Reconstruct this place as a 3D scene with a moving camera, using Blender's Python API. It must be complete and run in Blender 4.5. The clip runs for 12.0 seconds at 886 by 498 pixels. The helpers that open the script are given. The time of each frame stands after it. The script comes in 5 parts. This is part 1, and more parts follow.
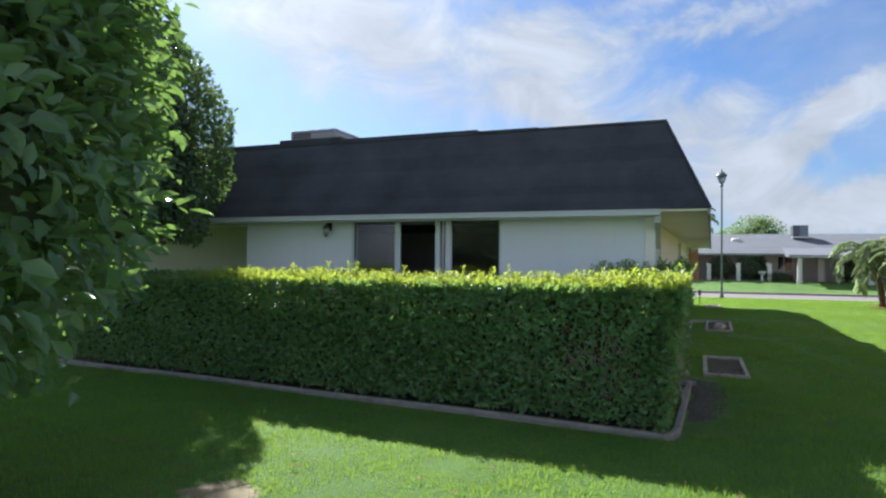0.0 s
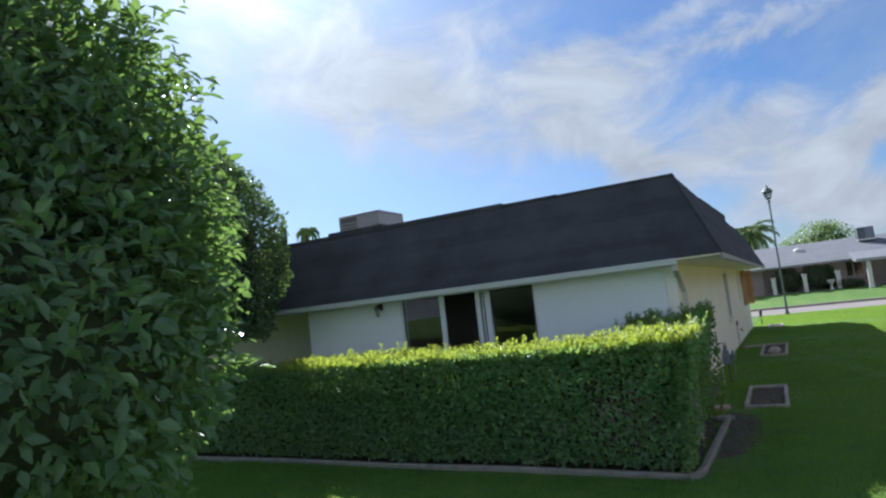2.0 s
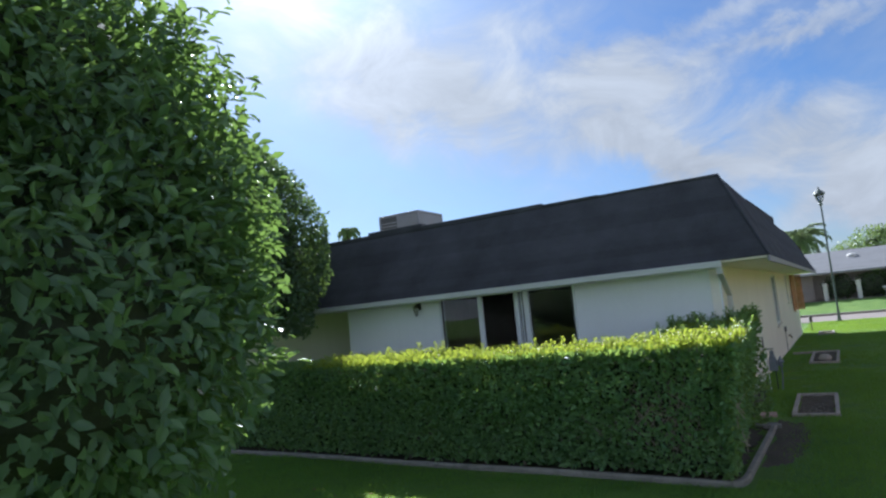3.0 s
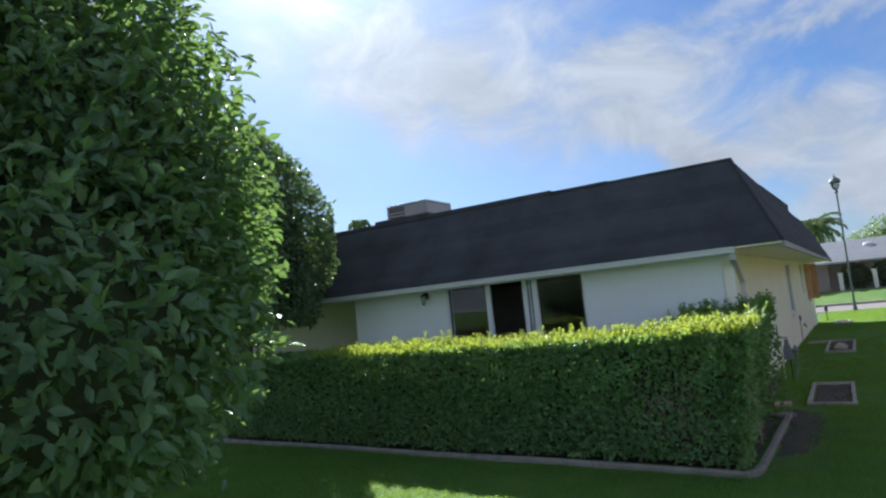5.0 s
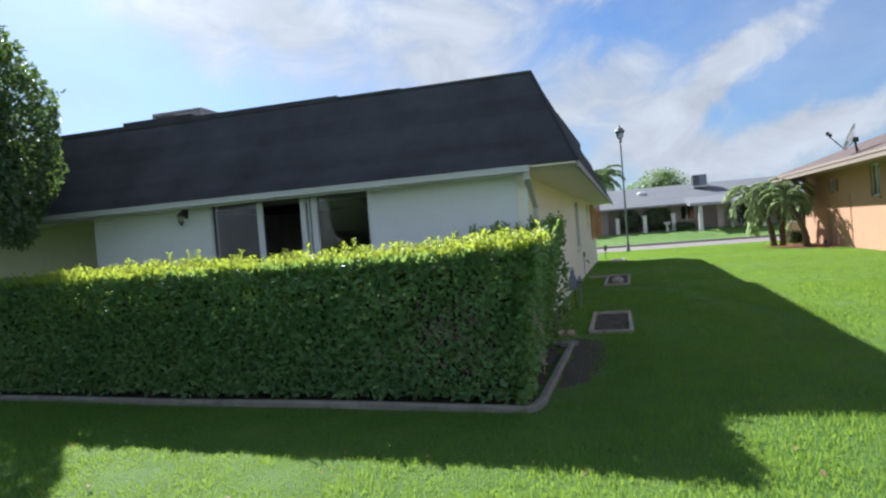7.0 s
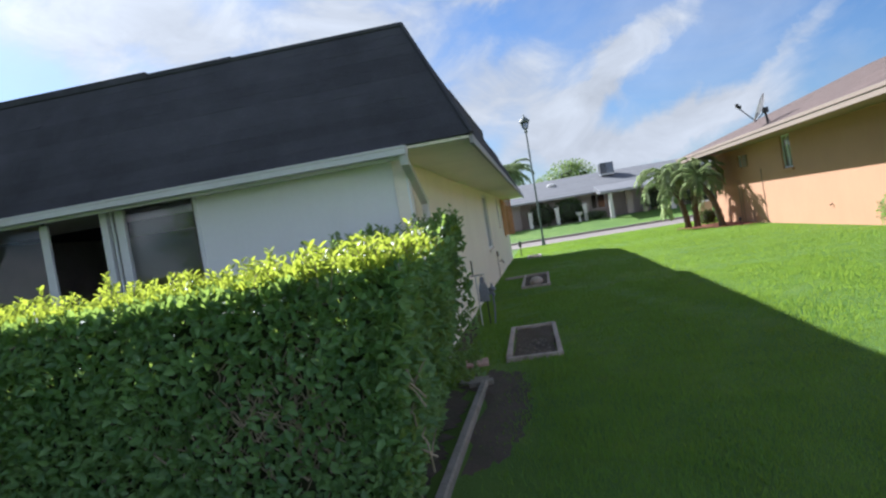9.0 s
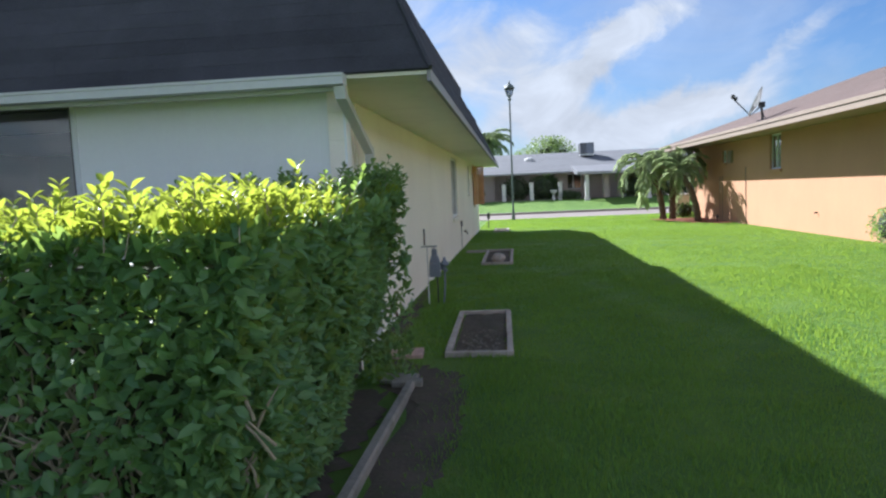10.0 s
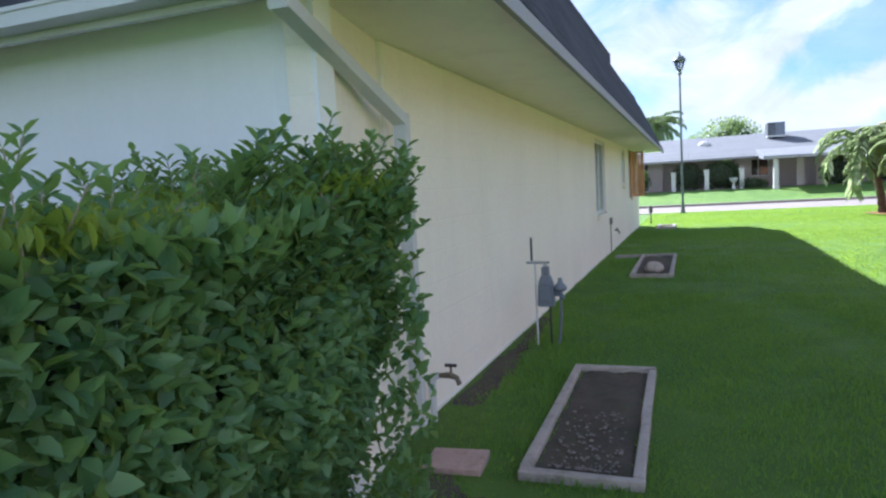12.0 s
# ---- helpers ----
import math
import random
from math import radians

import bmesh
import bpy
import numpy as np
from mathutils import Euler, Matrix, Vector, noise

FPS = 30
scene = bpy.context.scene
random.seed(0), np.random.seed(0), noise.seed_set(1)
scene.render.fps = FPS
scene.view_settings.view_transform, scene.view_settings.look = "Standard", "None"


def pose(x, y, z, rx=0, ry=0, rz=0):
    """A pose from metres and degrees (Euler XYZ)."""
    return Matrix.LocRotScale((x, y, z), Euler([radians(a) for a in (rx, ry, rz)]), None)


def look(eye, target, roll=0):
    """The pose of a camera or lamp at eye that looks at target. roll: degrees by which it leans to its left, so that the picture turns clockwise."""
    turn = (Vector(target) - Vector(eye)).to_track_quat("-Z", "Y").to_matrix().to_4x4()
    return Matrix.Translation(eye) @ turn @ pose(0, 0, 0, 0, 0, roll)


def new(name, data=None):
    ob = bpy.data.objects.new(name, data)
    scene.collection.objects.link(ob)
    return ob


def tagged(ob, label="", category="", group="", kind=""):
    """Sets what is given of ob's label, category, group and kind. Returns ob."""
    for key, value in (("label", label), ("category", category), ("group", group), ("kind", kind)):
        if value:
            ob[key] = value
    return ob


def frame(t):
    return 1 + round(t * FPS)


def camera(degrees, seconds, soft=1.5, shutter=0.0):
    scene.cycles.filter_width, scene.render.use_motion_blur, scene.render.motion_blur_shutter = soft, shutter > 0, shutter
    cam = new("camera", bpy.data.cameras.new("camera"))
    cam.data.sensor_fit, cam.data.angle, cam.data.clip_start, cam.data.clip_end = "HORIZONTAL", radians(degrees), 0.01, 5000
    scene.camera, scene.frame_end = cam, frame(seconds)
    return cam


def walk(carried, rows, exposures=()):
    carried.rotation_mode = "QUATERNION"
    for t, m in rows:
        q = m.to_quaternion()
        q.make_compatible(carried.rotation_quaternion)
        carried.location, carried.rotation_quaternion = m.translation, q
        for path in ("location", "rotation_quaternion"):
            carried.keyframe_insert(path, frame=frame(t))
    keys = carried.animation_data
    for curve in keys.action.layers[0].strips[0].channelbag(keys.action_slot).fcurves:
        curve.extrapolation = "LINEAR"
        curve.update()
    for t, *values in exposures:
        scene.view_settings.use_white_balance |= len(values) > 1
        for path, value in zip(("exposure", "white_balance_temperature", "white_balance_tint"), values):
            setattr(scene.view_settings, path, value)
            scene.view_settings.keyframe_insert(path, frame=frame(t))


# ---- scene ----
cam = camera(69.0, 12.0, soft=2.3)
PATH = [
    (0, (-0.686, 0.255, 1.5), (-1.419, 2.116, 1.545), 0.6),
    (0.5, (-0.397, 0.012, 1.618), (-1.274, 1.803, 1.773), -4.2),
    (1, (-0.164, -0.184, 1.731), (-1.001, 1.614, 1.989), -5.5),
    (1.5, (-0.049, -0.407, 1.778), (-0.867, 1.413, 1.913), -4.7),
    (2, (0.009, -0.47, 1.826), (-0.879, 1.31, 2.025), -6.5),
    (2.5, (0.01, -0.459, 1.811), (-0.965, 1.274, 2.031), -5.4),
    (3, (0.02, -0.456, 1.804), (-0.976, 1.266, 2.02), -5.6),
    (3.5, (0.043, -0.451, 1.816), (-0.949, 1.272, 2.037), -7.3),
    (3.7, (0.035, -0.425, 1.802), (-0.964, 1.292, 2.038), -7.5),
    (5.5, (-0.052, -0.14, 1.741), (-1.086, 1.562, 1.924), -5.4),
    (6, (-0.153, 0.166, 1.706), (-1.165, 1.884, 1.866), -5.9),
    (6.5, (-0.186, 0.603, 1.588), (-1.097, 2.383, 1.583), -4.3),
    (7, (-0.179, 1.087, 1.448), (-0.695, 3.019, 1.409), -4.6),
    (9, (-0.174, 3.264, 1.424), (-0.443, 5.245, 1.369), -9.3),
    (9.4, (-0.168, 3.749, 1.402), (-0.387, 5.736, 1.476), -6.9),
    (9.5, (-0.157, 3.849, 1.406), (-0.437, 5.828, 1.359), -4.4),
    (10, (-0.076, 4.472, 1.387), (-0.263, 6.455, 1.211), -2.5),
    (10.5, (-0.025, 5.081, 1.424), (-0.408, 7.044, 1.419), -6.4),
    (11, (0.039, 5.675, 1.411), (-0.261, 7.648, 1.283), -4.2),
    (11.5, (0.13, 6.266, 1.419), (-0.563, 8.131, 1.218), -10.9),
    (12, (0.134, 6.882, 1.384), (-0.546, 8.754, 1.206), -3.3),
]
EXPOSURES = [(0, 1.45, 5400, 10), (1, 1.25, 5300, 10), (3.5, 1.25, 5300, 10), (5.5, 1.25, 5350, 10), (6.5, 1.4, 5450, 10), (9.0, 1.5, 5450, 11), (9.5, 1.37, 5450, 11), (10, 1.62, 5400, 11), (10.5, 1.75, 5400, 12), (11.5, 2.0, 5200, 13), (12, 2.12, 5150, 13)]
walk(cam, [(t, look(eye, target, roll)) for t, eye, target, roll in PATH], EXPOSURES)

# ---- world, sun ----
SUN = Vector((-0.94, 1.02, 1.0)).normalized()
ELEV, AZIM = math.asin(SUN.z), math.atan2(SUN.x, SUN.y)
sun = new("sun", bpy.data.lights.new("sun", "SUN"))
sun.data.energy, sun.data.angle, sun.data.color = 4.6, radians(0.6), (1.0, 0.93, 0.82)
sun.matrix_world = look((0, 0, 40), Vector((0, 0, 40)) - SUN)

world = bpy.data.worlds.new("sky")
scene.world = world
world.use_nodes = True


class Graph:
    """Short-hand for building node trees."""

    def __init__(self, tree):
        self.tree = tree
        self.tree.nodes.clear()

    def add(self, kind, inputs=None, **props):
        n = self.tree.nodes.new(kind)
        for k, v in props.items():
            if k == "operation":
                n.operation = v
            elif k == "blend":
                n.blend_type = v
            elif k == "data_type":
                n.data_type = v
            elif k == "distribution":
                n.distribution = v
            elif k == "feature":
                n.feature = v
            elif k == "wave":
                n.bands_direction = v
        for k, v in (inputs or {}).items():
            if isinstance(v, bpy.types.NodeSocket):
                self.tree.links.new(v, n.inputs[k])
            else:
                n.inputs[k].default_value = v
        return n

    def math(self, op, a, b=0.0, c=0.0, clamp=False):
        n = self.add("ShaderNodeMath", {0: a, 1: b, 2: c}, operation=op)
        n.use_clamp = clamp
        return n.outputs[0]

    def ramp(self, fac, stops):
        n = self.add("ShaderNodeValToRGB", {0: fac})
        el = n.color_ramp.elements
        while len(el) < len(stops):
            el.new(0.5)
        for e, (p, c) in zip(el, stops):
            e.position = p
            e.color = (*c, 1) if isinstance(c, (tuple, list)) else (c, c, c, 1)
        return n.outputs[0]

    def mix(self, fac, a, b, blend="MIX"):
        n = self.add("ShaderNodeMixRGB", {0: fac, 1: a, 2: b}, blend=blend)
        return n.outputs[0]

    def noise(self, vec, scale, detail=4.0, rough=0.55, distort=0.0):
        n = self.add("ShaderNodeTexNoise", {"Vector": vec, "Scale": scale, "Detail": detail, "Roughness": rough, "Distortion": distort})
        return n.outputs[0]


# cloud banks in view: azimuth, elevation, half length, half width, tilt (all degrees), weight
CLOUDS = ((-31, 20.0, 14, 4.2, -22, 1.25), (-12, 18.0, 7, 3.2, -14, 1.1), (-11, 12.4, 6, 2.0, -23, 1.2), (-24, 25.0, 10, 3.2, -8, 0.5), (1, 19.2, 7, 1.1, 8, 0.8),
          (-1.0, 11.6, 6, 3.2, 8, 1.0), (9.0, 11.2, 9, 1.7, 33, 1.15), (4, 8.0, 6, 3.0, 20, 0.9), (15, 5.6, 8, 1.9, 12, 1.1), (8, 5.0, 6, 2.2, 5, 0.8),
          (23, 9.8, 8, 0.8, 25, 0.5), (-4, 21.5, 10, 1.1, 5, 0.5))


def make_sky():
    g = Graph(world.node_tree)
    sky = g.tree.nodes.new("ShaderNodeTexSky")
    sky.sky_type, sky.sun_disc = "NISHITA", False
    sky.sun_elevation, sky.sun_rotation = ELEV, AZIM
    sky.air_density, sky.dust_density, sky.ozone_density = 1.0, 0.9, 1.6
    co = g.add("ShaderNodeTexCoord").outputs["Generated"]
    xyz = g.add("ShaderNodeSeparateXYZ", {0: co})
    az = g.math("MULTIPLY", g.math("ARCTAN2", xyz.outputs[0], xyz.outputs[1]), 57.2958)
    el = g.math("MULTIPLY", g.math("ARCSINE", xyz.outputs[2]), 57.2958)
    # ragged edges: the banks' outlines wander
    wide, fine = g.noise(co, 5.5, 5.0, 0.6), g.noise(co, 9.0, 6.0, 0.62, 0.4)
    a = g.math("ADD", az, g.math("MULTIPLY", g.math("SUBTRACT", wide, 0.5), 9.0))
    e = g.math("ADD", el, g.math("MULTIPLY", g.math("SUBTRACT", fine, 0.5), 7.0))
    total = 0.0
    for ca, ce, ln, wd, tilt, weight in CLOUDS:
        c, s = math.cos(radians(tilt)), math.sin(radians(tilt))
        da, de = g.math("SUBTRACT", a, ca), g.math("SUBTRACT", e, ce)
        along = g.math("ADD", g.math("MULTIPLY", da, c / ln), g.math("MULTIPLY", de, s / ln))
        across = g.math("ADD", g.math("MULTIPLY", da, -s / wd), g.math("MULTIPLY", de, c / wd))
        fall = g.math("EXPONENT", g.math("MULTIPLY", g.math("ADD", g.math("MULTIPLY", along, along), g.math("MULTIPLY", across, across)), -1.0))
        total = g.math("MULTIPLY_ADD", fall, weight, total)
    # unseen scattered cloud over the rest of the sky, added to lift ambient light
    up = g.math("ADD", g.math("MAXIMUM", xyz.outputs[2], 0.0), 0.30)
    flat = g.add("ShaderNodeCombineXYZ", {0: g.math("DIVIDE", xyz.outputs[0], up), 1: g.math("DIVIDE", xyz.outputs[1], up), 2: 0.0}).outputs[0]
    turned = g.add("ShaderNodeMapping", {"Vector": flat, "Location": (3.1, 1.4, 0), "Rotation": (0, 0, radians(12)), "Scale": (1.5, 0.62, 1)}).outputs[0]
    banks = g.math("ADD", g.math("MULTIPLY", g.noise(turned, 0.95, 3.0, 0.5, 0.7), 0.58), g.math("MULTIPLY", g.noise(turned, 2.4, 7.0, 0.62, 0.9), 0.42))
    aside = g.math("MAXIMUM", g.math("DIVIDE", g.math("SUBTRACT", g.math("ABSOLUTE", g.math("ADD", az, 12.0)), 42.0), 14.0, clamp=True), g.math("DIVIDE", g.math("SUBTRACT", el, 27.0), 10.0, clamp=True))
    aside = g.math("MAXIMUM", g.math("MINIMUM", aside, 1.0), 0.0)
    total = g.math("MULTIPLY_ADD", aside, g.ramp(banks, [(0.42, 0.0), (0.58, 1.0)]), total)
    grain = g.add("ShaderNodeMapping", {"Vector": co, "Rotation": (0, radians(-28), 0), "Scale": (1.0, 1.0, 1.7)}).outputs[0]
    tuft = g.math("SUBTRACT", g.noise(grain, 7.0, 8.0, 0.62, 0.6), 0.5)
    body = g.math("MINIMUM", g.math("MULTIPLY", total, 1.8), 1.0)
    thick = g.math("ADD", total, g.math("MULTIPLY", g.math("MULTIPLY", tuft, 2.1), body))
    veil = g.math("MULTIPLY", g.ramp(g.noise(grain, 3.2, 6.0, 0.6, 0.8), [(0.42, 0.0), (0.75, 1.0)]), 0.40)
    cover = g.math("MAXIMUM", g.ramp(thick, [(0.10, 0.0), (0.55, 0.55), (1.05, 0.95)]), veil)
    toward = g.add("ShaderNodeVectorMath", {0: co, 1: SUN}, operation="DOT_PRODUCT").outputs["Value"]
    facing = g.math("MAXIMUM", toward, 0.0)
    near, tight = g.math("POWER", facing, 9.0), g.math("POWER", facing, 60.0)
    # clouds opposite the sun brightened to raise the ambient light
    front = g.math("MULTIPLY", g.math("MAXIMUM", g.math("MULTIPLY", toward, -1.0), 0.0), 4.0)
    lit = g.math("ADD", g.math("ADD", 1.9, front), g.math("ADD", g.math("MULTIPLY", near, 0.5), g.math("MULTIPLY", tight, 3.2)))
    cloud = g.mix(1.0, (1.0, 0.985, 0.96, 1), g.math("MULTIPLY", lit, g.math("ADD", 1.0, g.math("MULTIPLY", tuft, 0.9))), "MULTIPLY")
    haze = g.math("ADD", g.math("MULTIPLY", near, 0.10), g.math("MULTIPLY", tight, 0.38))
    low = g.math("MULTIPLY", g.math("EXPONENT", g.math("MULTIPLY", g.math("MAXIMUM", el, 0.0), -0.28)), 0.55)
    mask = g.math("ADD", cover, g.math("ADD", haze, low), clamp=True)
    tint = g.mix(1.0, sky.outputs[0], (0.205, 0.25, 0.305, 1), "MULTIPLY")
    col = g.mix(mask, tint, cloud)
    bg = g.add("ShaderNodeBackground", {0: col, 1: 0.125})
    g.tree.links.new(bg.outputs[0], g.add("ShaderNodeOutputWorld").inputs[0])


make_sky()

# ---- materials ----


def material(name, base, rough=0.8, metal=0.0, vary=0.25, grain=40.0, blotch=1.2, bump=0.2, bump_scale=60.0, dirt=None, dirt_amount=0.0, spec=0.4, pieces=0.0):
    """A painted or mineral surface: two scales of tone, stains and fine relief, in metres."""
    m = bpy.data.materials.new(name)
    m.use_nodes = True
    g = Graph(m.node_tree)
    co = g.add("ShaderNodeTexCoord").outputs["Object"]
    big, small = g.noise(co, blotch, 4.0, 0.6), g.noise(co, grain, 5.0, 0.6)
    tone = g.math("ADD", g.math("MULTIPLY", big, 0.6), g.math("MULTIPLY", small, 0.4))
    dark, light = [c * (1 - vary) for c in base], [min(1, c * (1 + vary)) for c in base]
    col = g.ramp(tone, [(0.3, dark), (0.7, light)])
    if pieces:
        rnd = g.add("ShaderNodeObjectInfo").outputs["Random"]
        col = g.mix(1.0, col, g.ramp(rnd, [(0, 1 - pieces), (1, 1.0)]), "MULTIPLY")
    if dirt:
        spots = g.noise(co, blotch * 2.7, 6.0, 0.7)
        col = g.mix(g.math("MULTIPLY", g.ramp(spots, [(0.5, 0.0), (0.72, 1.0)]), dirt_amount), col, (*dirt, 1))
    p = g.add("ShaderNodeBsdfPrincipled", {"Base Color": col, "Roughness": rough, "Metallic": metal, "Specular IOR Level": spec})
    if bump:
        h = g.noise(co, bump_scale, 4.0, 0.65)
        b = g.add("ShaderNodeBump", {"Strength": bump, "Distance": 0.01, "Height": h})
        g.tree.links.new(b.outputs[0], p.inputs["Normal"])
    g.tree.links.new(p.outputs[0], g.add("ShaderNodeOutputMaterial").inputs[0])
    return m


def leaf_material(name, dark, light, glow, through_light=0.45, rough=0.42):
    """Leaves: tone by leaf, gloss on top, light passing through."""
    m = bpy.data.materials.new(name)
    m.use_nodes = True
    g = Graph(m.node_tree)
    geo = g.add("ShaderNodeNewGeometry").outputs["Random Per Island"]
    co = g.add("ShaderNodeTexCoord").outputs["Object"]
    patch = g.noise(co, 1.6, 3.0)
    f = g.math("ADD", g.math("MULTIPLY", geo, 0.5), g.math("MULTIPLY", patch, 0.5))
    col = g.ramp(f, [(0.25, dark), (0.75, light)])
    p = g.add("ShaderNodeBsdfPrincipled", {"Base Color": col, "Roughness": rough, "Specular IOR Level": 0.45})
    t = g.add("ShaderNodeBsdfTranslucent", {0: g.mix(0.75, col, (*glow, 1))})
    s = g.add("ShaderNodeMixShader", {0: through_light, 1: p.outputs[0], 2: t.outputs[0]})
    g.tree.links.new(s.outputs[0], g.add("ShaderNodeOutputMaterial").inputs[0])
    return m


def block_wall(name, base, length=0.4, height=0.2, relief=0.35, vary=0.06):
    """Painted masonry: faint courses under thick paint, streaks and scuffs."""
    m = bpy.data.materials.new(name)
    m.use_nodes = True
    g = Graph(m.node_tree)
    co = g.add("ShaderNodeTexCoord").outputs["Object"]
    xyz = g.add("ShaderNodeSeparateXYZ", {0: co})
    wall = g.add("ShaderNodeCombineXYZ", {0: g.math("ADD", xyz.outputs[0], xyz.outputs[1]), 1: xyz.outputs[2], 2: 0.0}).outputs[0]
    warp = g.noise(co, 9.0, 3.0)
    br = g.add("ShaderNodeTexBrick", {"Vector": wall, "Color1": (1, 1, 1, 1), "Color2": (0.93, 0.93, 0.93, 1), "Mortar": (0.5, 0.5, 0.5, 1), "Scale": 1.0,
                                      "Mortar Size": 0.008, "Mortar Smooth": 0.8, "Brick Width": length, "Row Height": height})
    tone = g.math("ADD", g.math("MULTIPLY", g.noise(co, 0.8, 4.0), 0.6), g.math("MULTIPLY", g.noise(co, 26.0, 4.0), 0.4))
    col = g.ramp(tone, [(0.3, [c * (1 - vary) for c in base]), (0.7, [min(1, c * (1 + vary)) for c in base])])
    streak = g.add("ShaderNodeMapping", {"Vector": co, "Scale": (3, 3, 0.35)}).outputs[0]
    col = g.mix(g.math("MULTIPLY", g.ramp(g.noise(streak, 2.0, 5.0), [(0.5, 0.0), (0.8, 1.0)]), 0.09), col, (base[0] * 0.62, base[1] * 0.6, base[2] * 0.55, 1))
    p = g.add("ShaderNodeBsdfPrincipled", {"Base Color": col, "Roughness": 0.75, "Specular IOR Level": 0.3})
    bh = g.add("ShaderNodeRGBToBW", {0: br.outputs[0]}).outputs[0]
    h = g.math("ADD", g.math("MULTIPLY", bh, 0.7), g.math("ADD", g.math("MULTIPLY", warp, 0.35), g.math("MULTIPLY", g.noise(co, 70.0, 3.0), 0.25)))
    b = g.add("ShaderNodeBump", {"Strength": relief, "Distance": 0.012, "Height": h})
    g.tree.links.new(b.outputs[0], p.inputs["Normal"])
    g.tree.links.new(p.outputs[0], g.add("ShaderNodeOutputMaterial").inputs[0])
    return m


def grass_material(name, blades):
    m = bpy.data.materials.new(name)
    m.use_nodes = True
    g = Graph(m.node_tree)
    co = g.add("ShaderNodeTexCoord").outputs["Object"]
    big, mid, fine = g.noise(co, 0.35, 4.0), g.noise(co, 2.2, 5.0), g.noise(co, 90.0, 4.0, 0.7)
    f = g.math("ADD", g.math("MULTIPLY", big, 0.35), g.math("ADD", g.math("MULTIPLY", mid, 0.35), g.math("MULTIPLY", fine, 0.3)))
    if blades:
        rnd = g.add("ShaderNodeNewGeometry").outputs["Random Per Island"]
        f = g.math("ADD", g.math("MULTIPLY", f, 0.75), g.math("MULTIPLY", rnd, 0.25))
    col = g.ramp(f, [(0.25, (0.048, 0.128, 0.042)), (0.5, (0.090, 0.215, 0.058)), (0.75, (0.160, 0.305, 0.072))])
    if not blades:
        col = g.mix(1.0, col, (1.35, 0.98, 0.75, 1), "MULTIPLY")
    dry = g.ramp(g.noise(co, 0.9, 6.0, 0.7), [(0.60, 0.0), (0.74, 1.0)])
    col = g.mix(g.math("MULTIPLY", dry, 0.35), col, (0.24, 0.25, 0.07, 1))
    p = g.add("ShaderNodeBsdfPrincipled", {"Base Color": col, "Roughness": 0.75, "Specular IOR Level": 0.1})
    out = g.add("ShaderNodeOutputMaterial")
    if blades:
        t = g.add("ShaderNodeBsdfTranslucent", {0: g.mix(0.5, col, (0.60, 0.76, 0.05, 1))})
        s = g.add("ShaderNodeMixShader", {0: 0.45, 1: p.outputs[0], 2: t.outputs[0]})
        g.tree.links.new(s.outputs[0], out.inputs[0])
    else:
        b = g.add("ShaderNodeBump", {"Strength": 0.9, "Distance": 0.03, "Height": g.math("ADD", fine, g.math("MULTIPLY", g.noise(co, 28.0, 4.0), 0.8))})
        g.tree.links.new(b.outputs[0], p.inputs["Normal"])
        g.tree.links.new(p.outputs[0], out.inputs[0])
    return m


def glass_material(name, tint=(0.93, 0.96, 0.95)):
    m = bpy.data.materials.new(name)
    m.use_nodes = True
    g = Graph(m.node_tree)
    p = g.add("ShaderNodeBsdfPrincipled", {"Base Color": (*tint, 1), "Roughness": 0.01, "IOR": 1.38, "Transmission Weight": 1.0})
    g.tree.links.new(p.outputs[0], g.add("ShaderNodeOutputMaterial").inputs[0])
    return m


M_GRASS, M_BLADES = grass_material("lawn", False), grass_material("grass_blades", True)
M_WHITE = block_wall("painted_panel_white", (0.82, 0.84, 0.84), 1.2, 5.0, 0.10, 0.03)
M_CREAM = block_wall("painted_block_cream", (0.85, 0.81, 0.71), 0.40, 0.20, 0.35)
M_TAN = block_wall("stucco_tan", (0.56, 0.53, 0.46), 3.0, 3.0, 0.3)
M_TRIM = material("trim_white_paint", (0.58, 0.59, 0.585), 0.5, vary=0.06, bump=0.08, dirt=(0.42, 0.40, 0.36), dirt_amount=0.25)
M_SOFFIT = material("soffit_cream_paint", (0.86, 0.81, 0.70), 0.7, vary=0.05, bump=0.12, dirt=(0.5, 0.45, 0.36), dirt_amount=0.2)
M_SHINGLE = material("shingle_charcoal", (0.070, 0.070, 0.082), 0.92, vary=0.4, grain=110.0, blotch=1.5, bump=0.6, bump_scale=180.0, spec=0.2, pieces=0.2)
M_MEMBRANE = material("roof_membrane", (0.42, 0.41, 0.39), 0.85, vary=0.15)
M_ALU = material("aluminium_frame", (0.72, 0.74, 0.75), 0.42, vary=0.06, bump=0.05)
M_SASH = material("bronze_sash", (0.10, 0.10, 0.095), 0.5, vary=0.1)
M_DARKROOM = material("interior_wall", (0.50, 0.47, 0.42), 0.9)
M_CARPET = material("interior_carpet", (0.30, 0.27, 0.23), 0.95, bump=0.4)
M_GLASS = glass_material("window_glass")
M_CONCRETE = material("weathered_concrete", (0.36, 0.32, 0.285), 0.9, vary=0.25, grain=55.0, blotch=3.0, bump=0.5, dirt=(0.12, 0.11, 0.08), dirt_amount=0.6)
M_EDGING = material("mossy_edging_concrete", (0.23, 0.215, 0.19), 0.92, vary=0.3, grain=55.0, blotch=3.0, bump=0.5, dirt=(0.09, 0.10, 0.06), dirt_amount=0.6)
